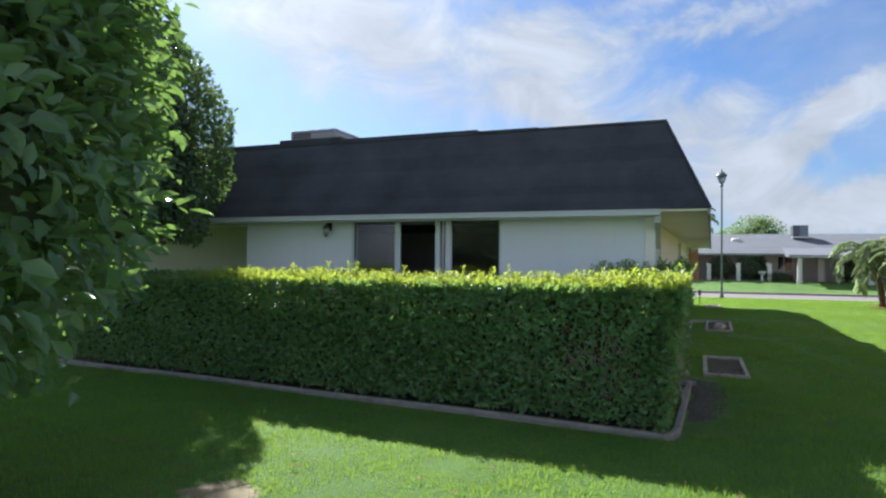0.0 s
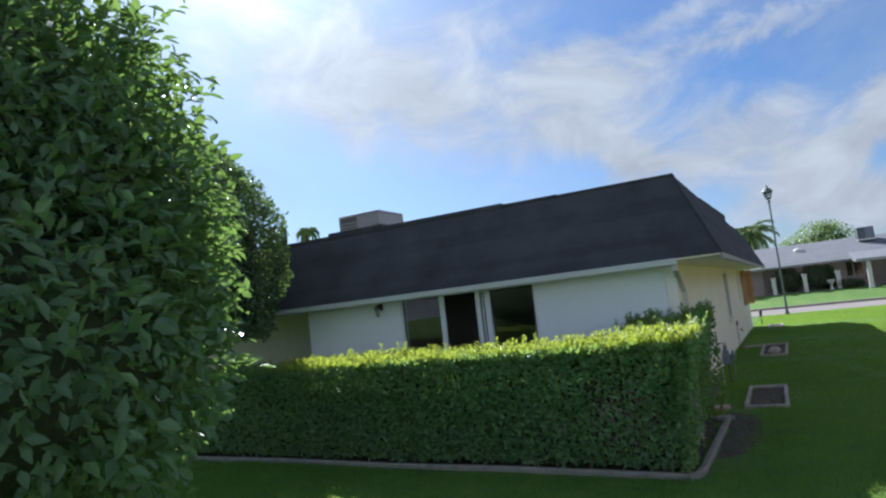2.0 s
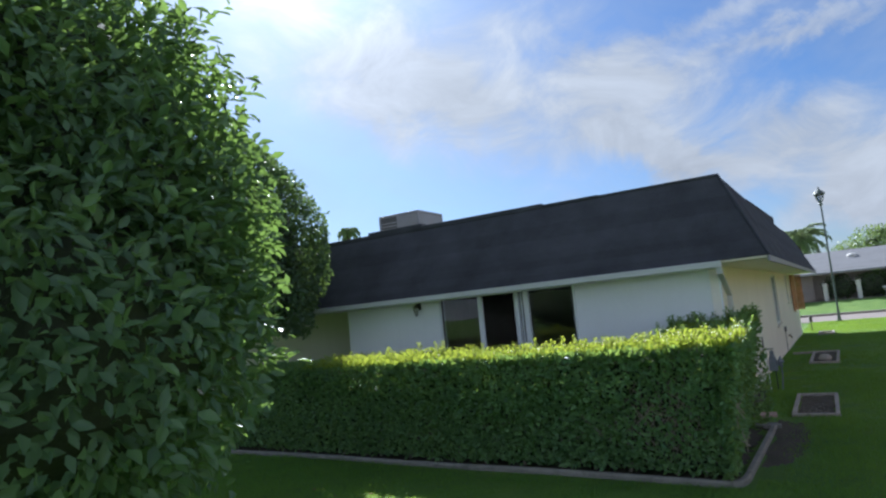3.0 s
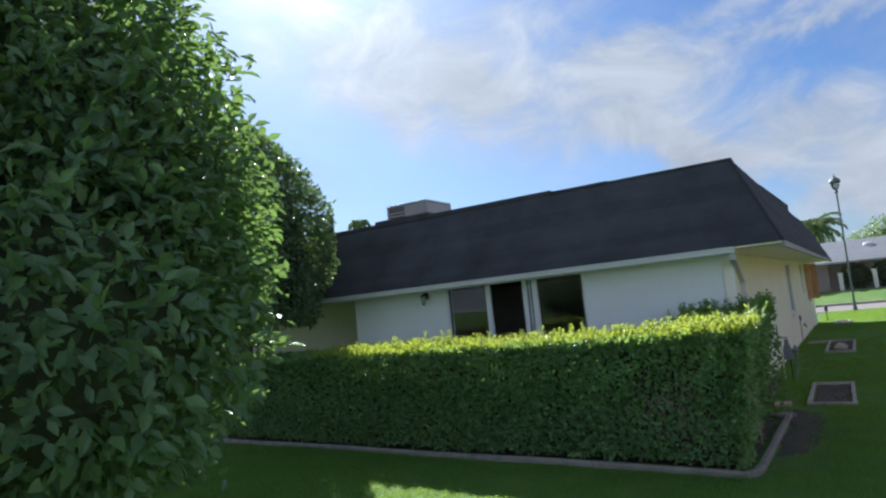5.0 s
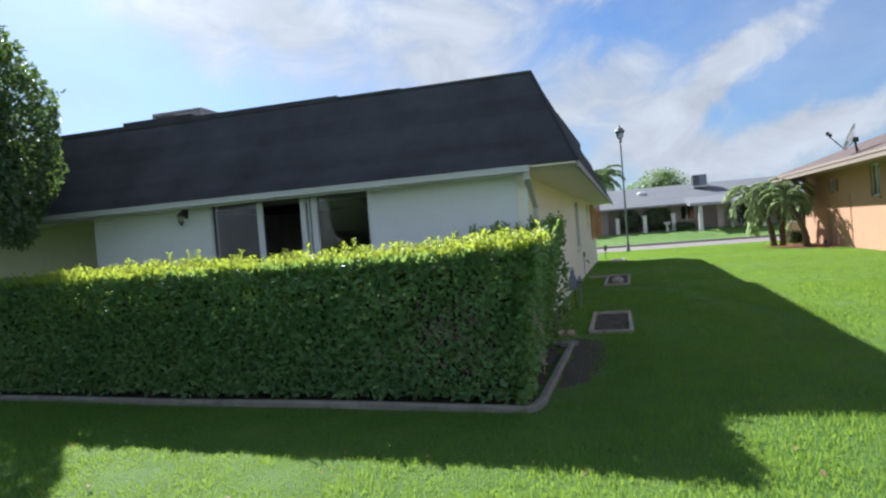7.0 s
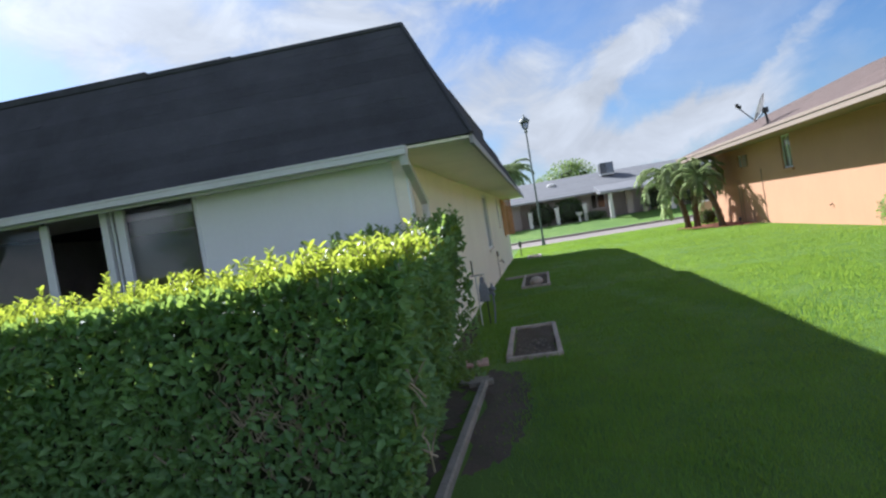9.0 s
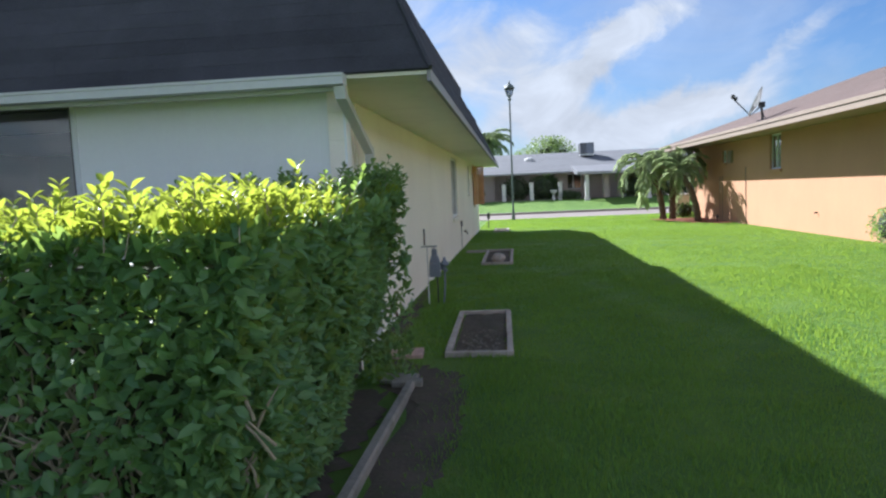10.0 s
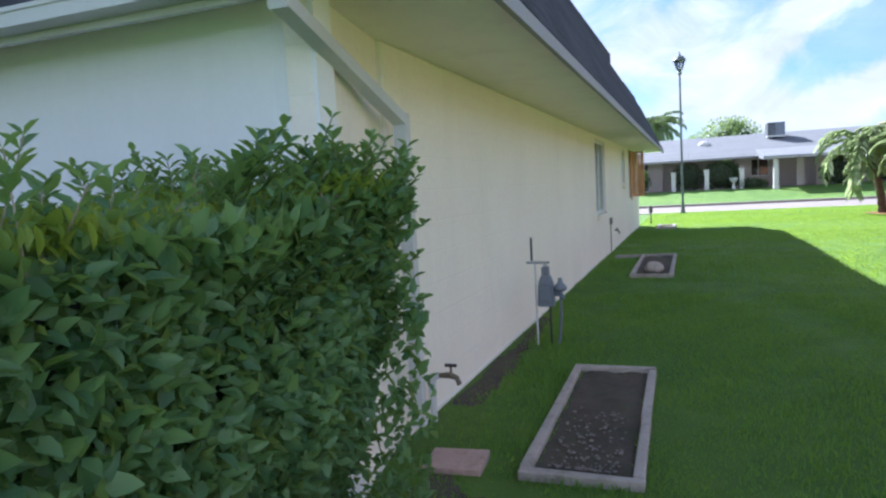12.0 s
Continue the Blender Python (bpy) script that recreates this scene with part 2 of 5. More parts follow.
M_PAVER = material("pink_paver", (0.42, 0.29, 0.25), 0.9, vary=0.2, grain=70.0, blotch=5.0, bump=0.5, dirt=(0.16, 0.12, 0.09), dirt_amount=0.5)
M_SOIL = material("bare_soil", (0.080, 0.064, 0.047), 0.97, vary=0.45, grain=35.0, blotch=2.5, bump=1.0, bump_scale=45.0, dirt=(0.05, 0.07, 0.02), dirt_amount=0.6)
M_DRYSOIL = material("dry_thatch", (0.27, 0.21, 0.12), 0.97, vary=0.35, grain=30.0, blotch=6.0, bump=1.0, bump_scale=40.0)
M_MULCH = material("red_mulch", (0.27, 0.09, 0.05), 0.95, vary=0.45, grain=45.0, bump=1.0, bump_scale=40.0)
M_GRAVEL = material("gravel_stones", (0.22, 0.19, 0.165), 0.85, vary=0.3, pieces=0.35)
M_METER = material("meter_grey_enamel", (0.16, 0.18, 0.22), 0.5, vary=0.12, bump=0.06, dirt=(0.09, 0.08, 0.07), dirt_amount=0.4)
M_IRON = material("dark_iron", (0.055, 0.055, 0.055), 0.6, metal=0.4, vary=0.3, dirt=(0.16, 0.08, 0.04), dirt_amount=0.4)
M_POLE = material("lamp_post_paint", (0.10, 0.12, 0.11), 0.55, vary=0.15)
M_LAMPGLASS = glass_material("lamp_glass", (0.45, 0.45, 0.42))
M_GALV = material("galvanised_steel", (0.42, 0.43, 0.44), 0.45, metal=0.7, vary=0.15)
M_BRASS = material("aged_brass", (0.17, 0.14, 0.10), 0.55, metal=0.6, vary=0.3)
M_PEACH = block_wall("peach_stucco", (0.47, 0.255, 0.145), 3.0, 3.0, 0.45, 0.07)
M_FASCIA = material("beige_fascia", (0.25, 0.19, 0.145), 0.65, vary=0.08)
M_SIDEFASCIA = material("grey_fascia_paint", (0.29, 0.28, 0.285), 0.6, vary=0.1)
M_BROWNROOF = material("brown_shingle", (0.125, 0.085, 0.072), 0.9, vary=0.3, grain=60.0, bump=0.6, bump_scale=80.0, pieces=0.25)
M_GREYROOF = material("grey_shingle", (0.15, 0.152, 0.165), 0.9, vary=0.15, grain=60.0, bump=0.4, pieces=0.12)
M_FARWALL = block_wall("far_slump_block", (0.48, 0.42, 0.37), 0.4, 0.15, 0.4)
# near-black brown painted in for the darkness behind the far openings
M_FARDARK = material("unlit_interior_brown", (0.07, 0.055, 0.05), 0.8, vary=0.3)
M_COLUMN = material("white_column_paint", (0.56, 0.54, 0.51), 0.6, vary=0.08)
M_ASPHALT = material("sun_bleached_asphalt", (0.20, 0.168, 0.15), 0.92, vary=0.2, grain=80.0, blotch=0.5, bump=0.5, bump_scale=120.0)
M_KERB = material("street_kerb_concrete", (0.29, 0.25, 0.22), 0.9, vary=0.15)
M_WOOD = material("stained_shutter_wood", (0.50, 0.26, 0.12), 0.6, vary=0.3, grain=30.0, blotch=6.0, bump=0.3)
M_AC = material("faded_ac_metal", (0.20, 0.20, 0.205), 0.6, metal=0.2, vary=0.15, dirt=(0.2, 0.17, 0.13), dirt_amount=0.4)
M_ACDARK = material("ac_louvre_dark", (0.07, 0.07, 0.07), 0.7)
M_DISH = material("dish_grey", (0.50, 0.50, 0.50), 0.5, vary=0.08)
M_BARK = material("rough_bark", (0.17, 0.115, 0.085), 0.95, vary=0.4, grain=22.0, blotch=5.0, bump=1.0, bump_scale=30.0)
M_TWIG = material("hedge_twig", (0.33, 0.27, 0.21), 0.9, vary=0.3)
# near-black fill for added solid cores, painting shade inside the foliage
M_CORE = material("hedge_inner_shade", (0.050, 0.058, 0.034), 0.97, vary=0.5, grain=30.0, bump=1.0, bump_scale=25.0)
M_PALMTRUNK = material("palm_fibre", (0.15, 0.10, 0.065), 0.95, vary=0.4, grain=30.0, bump=1.0, bump_scale=35.0)
M_HEDGE = leaf_material("hedge_leaf", (0.075, 0.165, 0.080), (0.200, 0.330, 0.140), (0.42, 0.56, 0.08), 0.42)
# new-tip yellow that also carries the sunlit look of the hedge top
M_NEWLEAF_LIT = leaf_material("hedge_new_leaf_lit", (0.11, 0.20, 0.035), (0.22, 0.31, 0.055), (0.60, 0.66, 0.06), 0.48)
M_TREE = leaf_material("broad_tree_leaf", (0.070, 0.120, 0.068), (0.145, 0.220, 0.108), (0.30, 0.46, 0.07), 0.36, 0.40)
M_TREE_B = leaf_material("clipped_tree_leaf", (0.060, 0.100, 0.055), (0.115, 0.170, 0.085), (0.24, 0.36, 0.06), 0.32)
M_FARLEAF = leaf_material("far_tree_leaf", (0.16, 0.22, 0.09), (0.26, 0.33, 0.15), (0.30, 0.40, 0.08), 0.35)
M_SHRUB = leaf_material("shrub_leaf", (0.028, 0.055, 0.02), (0.06, 0.10, 0.03), (0.2, 0.3, 0.05), 0.3)
M_PALM = leaf_material("palm_frond", (0.22, 0.27, 0.17), (0.36, 0.41, 0.28), (0.50, 0.60, 0.25), 0.5)
M_DRYLEAF = leaf_material("fallen_dry_leaf", (0.16, 0.09, 0.04), (0.30, 0.20, 0.09), (0.3, 0.2, 0.08), 0.2, 0.85)

# ---- mesh helpers ----


def link_mesh(name, me, mat, parent=None, label=""):
    ob = new(name, me)
    if mat:
        me.materials.append(mat)
    if parent:
        ob.parent = parent
    if label:
        ob["label"] = label
    return ob


def part(name, bm, mat, parent=None, label="", smooth=False):
    me = bpy.data.meshes.new(name)
    bmesh.ops.recalc_face_normals(bm, faces=bm.faces)
    bm.to_mesh(me)
    bm.free()
    if smooth:
        me.polygons.foreach_set("use_smooth", np.ones(len(me.polygons), bool))
    return link_mesh(name, me, mat, parent, label)


def thing(name, at=(0, 0, 0), label="", category="", group="", kind=""):
    ob = new(name)
    ob.location = at
    ob.empty_display_size = 0.1
    return tagged(ob, label, category, group, kind)


def hexa(bm, lo, hi):
    """A solid from four lower and four upper corners, in the same order round."""
    a, b = [bm.verts.new(p) for p in lo], [bm.verts.new(p) for p in hi]
    bm.faces.new(a[::-1])
    bm.faces.new(b)
    for i in range(len(a)):
        j = (i + 1) % len(a)
        bm.faces.new((a[i], a[j], b[j], b[i]))
    return a + b


def box(x0, y0, z0, x1, y1, z1, bevel=0.0, bm=None):
    bm = bm or bmesh.new()
    vs = hexa(bm, [(x0, y0, z0), (x1, y0, z0), (x1, y1, z0), (x0, y1, z0)], [(x0, y0, z1), (x1, y0, z1), (x1, y1, z1), (x0, y1, z1)])
    if bevel:
        es = list({e for v in vs for e in v.link_edges})
        bmesh.ops.bevel(bm, geom=es, offset=bevel, segments=2, profile=0.6, affect="EDGES")
    return bm


def prism(points, z0, z1, bevel=0.0, bm=None):
    bm = bm or bmesh.new()
    vs = hexa(bm, [(x, y, z0) for x, y in points], [(x, y, z1) for x, y in points])
    if bevel:
        es = [e for e in {e for v in vs for e in v.link_edges}]
        bmesh.ops.bevel(bm, geom=es, offset=bevel, segments=2, profile=0.6, affect="EDGES")
    return bm


def tube(points, radii, sides=8, bm=None, cap=True):
    """A round bar along points, with a radius for each."""
    bm = bm or bmesh.new()
    pts = [Vector(p) for p in points]
    if not isinstance(radii, (list, tuple)):
        radii = [radii] * len(pts)
    rings = []
    side = None
    for i, p in enumerate(pts):
        d = (pts[min(i + 1, len(pts) - 1)] - pts[max(i - 1, 0)]).normalized()
        if side is None:
            side = d.cross(Vector((0.13, 0.31, 1) if abs(d.z) < 0.9 else (1, 0.2, 0))).normalized()
        side = (side - d * side.dot(d)).normalized()
        other = d.cross(side)
        rings.append([bm.verts.new(p + (side * math.cos(k * math.tau / sides) + other * math.sin(k * math.tau / sides)) * radii[i]) for k in range(sides)])
    for a, b in zip(rings, rings[1:]):
        for k in range(sides):
            bm.faces.new((a[k], a[(k + 1) % sides], b[(k + 1) % sides], b[k]))
    if cap:
        bm.faces.new(rings[0][::-1])
        bm.faces.new(rings[-1])
    return bm


def lathe(profile, sides=16, centre=(0, 0, 0), bm=None):
    bm = bm or bmesh.new()
    return tube([(centre[0], centre[1], centre[2] + z) for r, z in profile], [max(r, 0.001) for r, z in profile], sides, bm)


def wall_mesh(p0, p1, thick, z0, z1, holes=()):
    """A wall from p0 to p1, thick to its left side, with openings (s0, s1, low, high) that go through it."""
    bm = bmesh.new()
    a, b = Vector((*p0, 0)), Vector((*p1, 0))
    d, length = (b - a).normalized(), (b - a).length
    n = Vector((-d.y, d.x, 0)) * thick
    ss = sorted({0, length, *[h[0] for h in holes], *[h[1] for h in holes]})
    zs = sorted({z0, z1, *[h[2] for h in holes], *[h[3] for h in holes]})
    for s0, s1 in zip(ss, ss[1:]):
        for za, zb in zip(zs, zs[1:]):
            if any(h[0] <= s0 and s1 <= h[1] and h[2] <= za and zb <= h[3] for h in holes):
                continue
            c = [a + d * s0, a + d * s1, a + d * s1 + n, a + d * s0 + n]
            hexa(bm, [(p.x, p.y, za) for p in c], [(p.x, p.y, zb) for p in c])
    bmesh.ops.remove_doubles(bm, verts=bm.verts, dist=1e-5)
    seen = {}
    for f in bm.faces:
        seen.setdefault(tuple(round(v, 4) for v in f.calc_center_median()), []).append(f)
    bmesh.ops.delete(bm, geom=[f for fs in seen.values() if len(fs) > 1 for f in fs], context="FACES")
    return bm


def raw_mesh(name, verts, faces):
    """A mesh from numpy arrays of corners and of faces that all have as many corners."""
    me = bpy.data.meshes.new(name)
    n, k = faces.shape
    me.vertices.add(len(verts))
    me.vertices.foreach_set("co", verts.astype(np.float32).ravel())
    me.loops.add(n * k)
    me.loops.foreach_set("vertex_index", faces.astype(np.int32).ravel())
    me.polygons.add(n)
    me.polygons.foreach_set("loop_start", np.arange(0, n * k, k, dtype=np.int32))
    me.update(calc_edges=True)
    return me


LEAF = np.array([[0, 0, 0], [-0.5, 0.42, 0.10], [0.5, 0.42, 0.10], [0, 0.45, -0.04], [0, 1, -0.10], [-0.33, 0.74, 0.06], [0.33, 0.74, 0.06]])
LEAF_FACES = np.array([[0, 3, 1], [0, 2, 3], [1, 3, 5], [3, 2, 6], [5, 3, 4], [3, 6, 4]])


def unit(a):
    return a / np.maximum(np.linalg.norm(a, axis=1, keepdims=True), 1e-9)


def leaves(rng, at, along, face, length, slim=0.5):
    """Folded leaves at points: along is the way each one points, face the way its upper side looks."""
    y = unit(along)
    x = unit(np.cross(y, face + rng.normal(0, 0.05, face.shape)))
    z = np.cross(x, y)
    size = length * rng.uniform(0.65, 1.25, len(at))
    wide = size * slim * rng.uniform(0.85, 1.15, len(at))
    t = LEAF
    v = (at[:, None] + x[:, None] * (t[None, :, :1] * wide[:, None, None]) + y[:, None] * (t[None, :, 1:2] * size[:, None, None])
         + z[:, None] * (t[None, :, 2:] * size[:, None, None]))
    f = (LEAF_FACES[None] + (np.arange(len(at)) * len(t))[:, None, None]).reshape(-1, 3)
    return v.reshape(-1, 3), f


def join(pieces):
    vs, fs, n = [], [], 0
    for v, f in pieces:
        vs.append(v)
        fs.append(f + n)
        n += len(v)
    return np.concatenate(vs), np.concatenate(fs)


def lumps(p, seed, scale=1.0):
    """A smooth random value from about -1 to 1 at each point."""
    r = np.random.RandomState(seed)
    out = np.zeros(len(p))
    for k in range(7):
        w = r.normal(0, 1, 3) * scale * (1 + 0.5 * k)
        out += np.sin(p @ w + r.uniform(0, 6.28)) / (1 + 0.45 * k)
    return out / 2.6

# ---- ground, road ----


def build_ground():
    # one sheet: flat lawn, road trough, far yard that rises to the houses
    rows = [(-400, 0), (-60, 0), (-20, 0), (33.9, 0), (34.25, -0.02), (34.3, -0.13), (42.2, -0.13), (42.25, 0.0), (44, 0.12), (47.5, 0.55), (60, 0.6), (120, 0.6), (900, 0.6)]
    cols = [-900, -200, -60, -30, 0, 30, 60, 200, 900]
    bm = bmesh.new()
    vs = [[bm.verts.new((x, y, z)) for x in cols] for y, z in rows]
    for i in range(len(rows) - 1):
        for j in range(len(cols) - 1):
            bm.faces.new((vs[i][j], vs[i][j + 1], vs[i + 1][j + 1], vs[i + 1][j]))
    tagged(part("ground", bm, M_GRASS), "bright green mown lawn running out to the street", "lawn", kind="structure")
    tagged(part("road", box(-200, 34.45, -0.16, 200, 42.05, -0.11), M_ASPHALT), "sun-bleached grey asphalt street across the lawn's end", "road", kind="structure")
    for y0, y1 in ((34.2, 34.44), (42.06, 42.3)):
        tagged(part("kerb", box(-200, y0, -0.16, 200, y1, 0.012, 0.02), M_KERB), "pale rolled concrete kerb along the street", "kerb", kind="structure")


build_ground()


def blades(seed, x0, x1, y0, y1, count, tall, wide, keep):
    rng = np.random.RandomState(seed)
    p = np.column_stack([rng.uniform(x0, x1, count), rng.uniform(y0, y1, count), np.zeros(count)])
    p = p[keep(p[:, 0], p[:, 1])]
    n = len(p)
    tuft = 0.75 + 0.5 * np.clip(lumps(p, seed + 1, 2.3), -1, 1)
    a = rng.uniform(0, 6.283, n)
    h = tall * rng.uniform(0.5, 1.2, n) * tuft
    side = np.column_stack([np.cos(a), np.sin(a), np.zeros(n)]) * (wide * rng.uniform(0.7, 1.3, n))[:, None]
    b = rng.uniform(0, 6.283, n)
    lean = np.column_stack([np.cos(b), np.sin(b), np.zeros(n)]) * (h * rng.uniform(0.15, 0.8, n))[:, None]
    up = np.column_stack([np.zeros(n), np.zeros(n), h])
    base = p - [0, 0, 0.004]
    v = np.stack([base - side * 0.5, base + side * 0.5, base + lean * 0.35 + up * 0.6 + side * 0.35, base + lean + up, base + lean * 0.35 + up * 0.6 - side * 0.35], 1).reshape(-1, 3)
    f = (np.array([[0, 1, 2], [0, 2, 4], [4, 2, 3]])[None] + (np.arange(n) * 5)[:, None, None]).reshape(-1, 3)
    return v, f


# ---- the house ----


def side_x(y):
    return -1.37 + 0.026 * (y - 10.1)


def eave_x(y):
    return -0.53 + 0.020 * (y - 8.94)


RIDGE, EAVE, BACK = 3.50, 2.23, 27.2
LEFT = -21.0


def sash(parent, x0, x1, z0, z1, y, bar=0.045):
    """A framed sliding pane that stands in a plane of constant y."""
    fr = bmesh.new()
    for a, b, c, d in ((x0, z0, x0 + bar, z1), (x1 - bar, z0, x1, z1), (x0 + bar, z1 - bar, x1 - bar, z1), (x0 + bar, z0, x1 - bar, z0 + bar)):
        box(a, y, b, c, y + 0.035, d, 0.004, fr)
    s = part("sash", fr, M_SASH, parent, "thin dark sash")
    pane = part("pane", box(x0 + bar, y + 0.014, z0 + bar, x1 - bar, y + 0.020, z1 - bar), M_GLASS, s, "clear reflecting glass")
    pane.visible_shadow = False
    return s


def shingle_courses(parent, a0, a1, b0, b1, rise, mat, label):
    """Overlapping shingle courses between a lower edge a0-a1 and an upper edge b0-b1."""
    a0, a1, b0, b1 = [Vector(p) for p in (a0, a1, b0, b1)]
    n = max(2, round((b0 - a0).length / rise))
    out = (a1 - a0).cross(b0 - a0).normalized()
    for i in range(n):
        f0, f1 = i / n, min(1.0, (i + 1.12) / n)
        lo0, lo1, hi0, hi1 = a0.lerp(b0, f0), a1.lerp(b1, f0), a0.lerp(b0, f1), a1.lerp(b1, f1)
        bm = bmesh.new()
        length = (lo1 - lo0).length
        m = max(1, int(length / 0.33))
        # tabs of uneven drop along the course
        r = random.Random(i * 7 + int(length * 10))
        prev = 0.0
        for k in range(m):
            nxt = 1.0 if k == m - 1 else (k + 1 + r.uniform(-0.2, 0.2)) / m
            u0, u1 = prev + 0.0012 / length, nxt - 0.0012 / length
            t = 0.0025 + r.uniform(-0.0008, 0.0008)
            q = [lo0.lerp(lo1, u0), lo0.lerp(lo1, u1), hi0.lerp(hi1, u1), hi0.lerp(hi1, u0)]
            bottom = [q[0] + out * 0.001, q[1] + out * 0.001, q[2], q[3]]
            top = [q[0] + out * (t + 0.001), q[1] + out * (t + 0.001), q[2] + out * 0.002, q[3] + out * 0.002]
            hexa(bm, bottom, top)
            prev = nxt
        part("shingle_course", bm, mat, parent, label if i == 0 else "")


def build_house():
    house = thing("house", (-6, 18, 0), "low white block house with a charcoal shingle mansard roof", "house")
    inv = house.matrix_basis.copy()
    kids = []

    def put(name, bm, mat, label="", parent=None, smooth=False):
        ob = part(name, bm, mat, parent or house, label, smooth)
        if not parent:
            kids.append(ob)
        return ob

    # front: white panels either side of the slider, a tan wall set back at the far end
    put("patio_slab", box(-7.9, 7.5, -0.05, -1.9, 9.2, 0.09, 0.01), M_CONCRETE, "grey concrete patio slab")
    put("wall", wall_mesh((-7.78, 9.2), (-1.20, 9.2), 0.14, 0.0, EAVE - 0.02, [(2.03, 4.48, 0.12, 2.17)]), M_WHITE, "smooth white painted front panels")
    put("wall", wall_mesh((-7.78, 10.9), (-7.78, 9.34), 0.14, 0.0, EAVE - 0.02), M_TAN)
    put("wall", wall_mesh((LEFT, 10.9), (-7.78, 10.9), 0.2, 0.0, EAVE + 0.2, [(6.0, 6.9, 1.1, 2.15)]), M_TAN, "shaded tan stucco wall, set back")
    put("wall", wall_mesh((-1.20, 9.203), (side_x(10.1) + 0.02, 10.1), 0.13, 0.0, EAVE - 0.02), M_CREAM, "cream end panel beside the downspout")
    # long side wall with its openings
    s0 = Vector((side_x(10.1) + 0.035, 10.1))
    s1 = Vector((side_x(BACK) + 0.035, BACK))
    side_holes = [(8.05, 9.35, 0.82, 2.12), (12.5, 13.2, 1.30, 2.12), (14.9, 16.0, 0.95, 2.15)]
    put("wall", wall_mesh(s0, s1, 0.2, -0.05, EAVE + 0.02, side_holes), M_CREAM, "long cream painted block wall with faint courses")
    put("wall", wall_mesh((side_x(BACK), BACK), (LEFT, BACK), 0.2, -0.05, EAVE + 0.02), M_CREAM)
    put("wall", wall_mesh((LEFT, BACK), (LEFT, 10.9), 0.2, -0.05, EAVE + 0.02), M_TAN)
    d = (s1 - s0).normalized()

    def on_side(s, out=0.0):
        p = s0 + d * s
        return p.x + d.y * out, p.y - d.x * out

    for i, (a, b, lo, hi) in enumerate(side_holes):
        fr = bmesh.new()
        w = 0.05
        for u0, u1, z0, z1 in ((a, a + w, lo, hi), (b - w, b, lo, hi), (a + w, b - w, hi - w, hi), (a + w, b - w, lo, lo + w), ((a + b) / 2 - 0.02, (a + b) / 2 + 0.02, lo + w, hi - w)):
            c = [on_side(u0, -0.03), on_side(u1, -0.03), on_side(u1, -0.09), on_side(u0, -0.09)]
            prism(c, z0, z1, 0.0, fr)
        win = put("window", fr, M_ALU, "aluminium framed window in the side wall")
        pane = bmesh.new()
        prism([on_side(a + w, -0.055), on_side(b - w, -0.055), on_side(b - w, -0.062), on_side(a + w, -0.062)], lo + w, hi - w, 0.0, pane)
        p = put("pane", pane, M_GLASS, "", win)
        p.visible_shadow = False
        put("sill", prism([on_side(a - 0.06, 0.06), on_side(b + 0.06, 0.06), on_side(b + 0.06, -0.03), on_side(a - 0.06, -0.03)], lo - 0.07, lo, 0.006), M_CREAM, "", win)

    # wooden louvred shutters by the last window: one flat on the wall, one swung out
    for (u0, o0), (u1, o1), label in (((14.15, 0.03), (14.88, 0.03), "brown louvred shutter folded flat on the wall"), ((15.0, 0.02), (15.12, 0.30), "orange-brown louvred shutter swung open")):
        a, b = Vector(on_side(u0, o0)), Vector(on_side(u1, o1))
        e = (b - a).normalized()
        n = Vector((e.y, -e.x)) * 0.03
        ln = (b - a).length
        bm = bmesh.new()
        for q0, q1, z0, z1 in ((0, 0.05, 0.95, 2.15), (ln - 0.05, ln, 0.95, 2.15), (0.05, ln - 0.05, 2.09, 2.15), (0.05, ln - 0.05, 0.95, 1.01)):
            c = [a + e * q0, a + e * q1, a + e * q1 + n, a + e * q0 + n]
            prism([(p.x, p.y) for p in c], z0, z1, 0.0, bm)
        sh = put("shutter", bm, M_WOOD, label)
        for k in range(18):
            z = 1.02 + k * 0.059
            lo = [a + e * 0.05 + n * 0.1, a + e * (ln - 0.05) + n * 0.1, a + e * (ln - 0.05) + n * 0.35, a + e * 0.05 + n * 0.35]
            hi = [p + n * 0.5 for p in lo]
            sl = bmesh.new()
            hexa(sl, [(p.x, p.y, z) for p in lo], [(p.x, p.y, z + 0.05) for p in hi])
            put("slat", sl, M_WOOD, "", sh)

    fr = bmesh.new()
    for a, b, c, e in ((-15.0, 1.1, -14.95, 2.15), (-14.15, 1.1, -14.1, 2.15), (-14.95, 2.1, -14.15, 2.15), (-14.95, 1.1, -14.15, 1.15), (-14.58, 1.15, -14.53, 2.1)):
        box(a, 10.93, b, c, 10.98, e, 0.0, fr)
    win = put("window", fr, M_ALU, "white framed window in the shaded wall")
    put("pane", box(-14.95, 10.95, 1.15, -14.15, 10.957, 2.1), M_GLASS, "", win).visible_shadow = False
    # sliding glass doors: three leaves, the middle one open
    fr = bmesh.new()
    for a, b, c, e in ((-5.755, 0.12, -5.718, 2.17), (-3.332, 0.12, -3.295, 2.17), (-5.718, 0.12, -3.332, 0.16)):
        box(a, 9.18, b, c, 9.32, e, 0.005, fr)
    slider = put("sliding_door", fr, M_ALU, "white aluminium sliding glass doors, one leaf slid open")
    sash(slider, -5.715, -4.97, 0.165, 2.165, 9.20, 0.022)
    sash(slider, -4.19, -3.335, 0.165, 2.165, 9.20, 0.022)
    sash(slider, -4.235, -3.345, 0.165, 2.165, 9.25, 0.022)
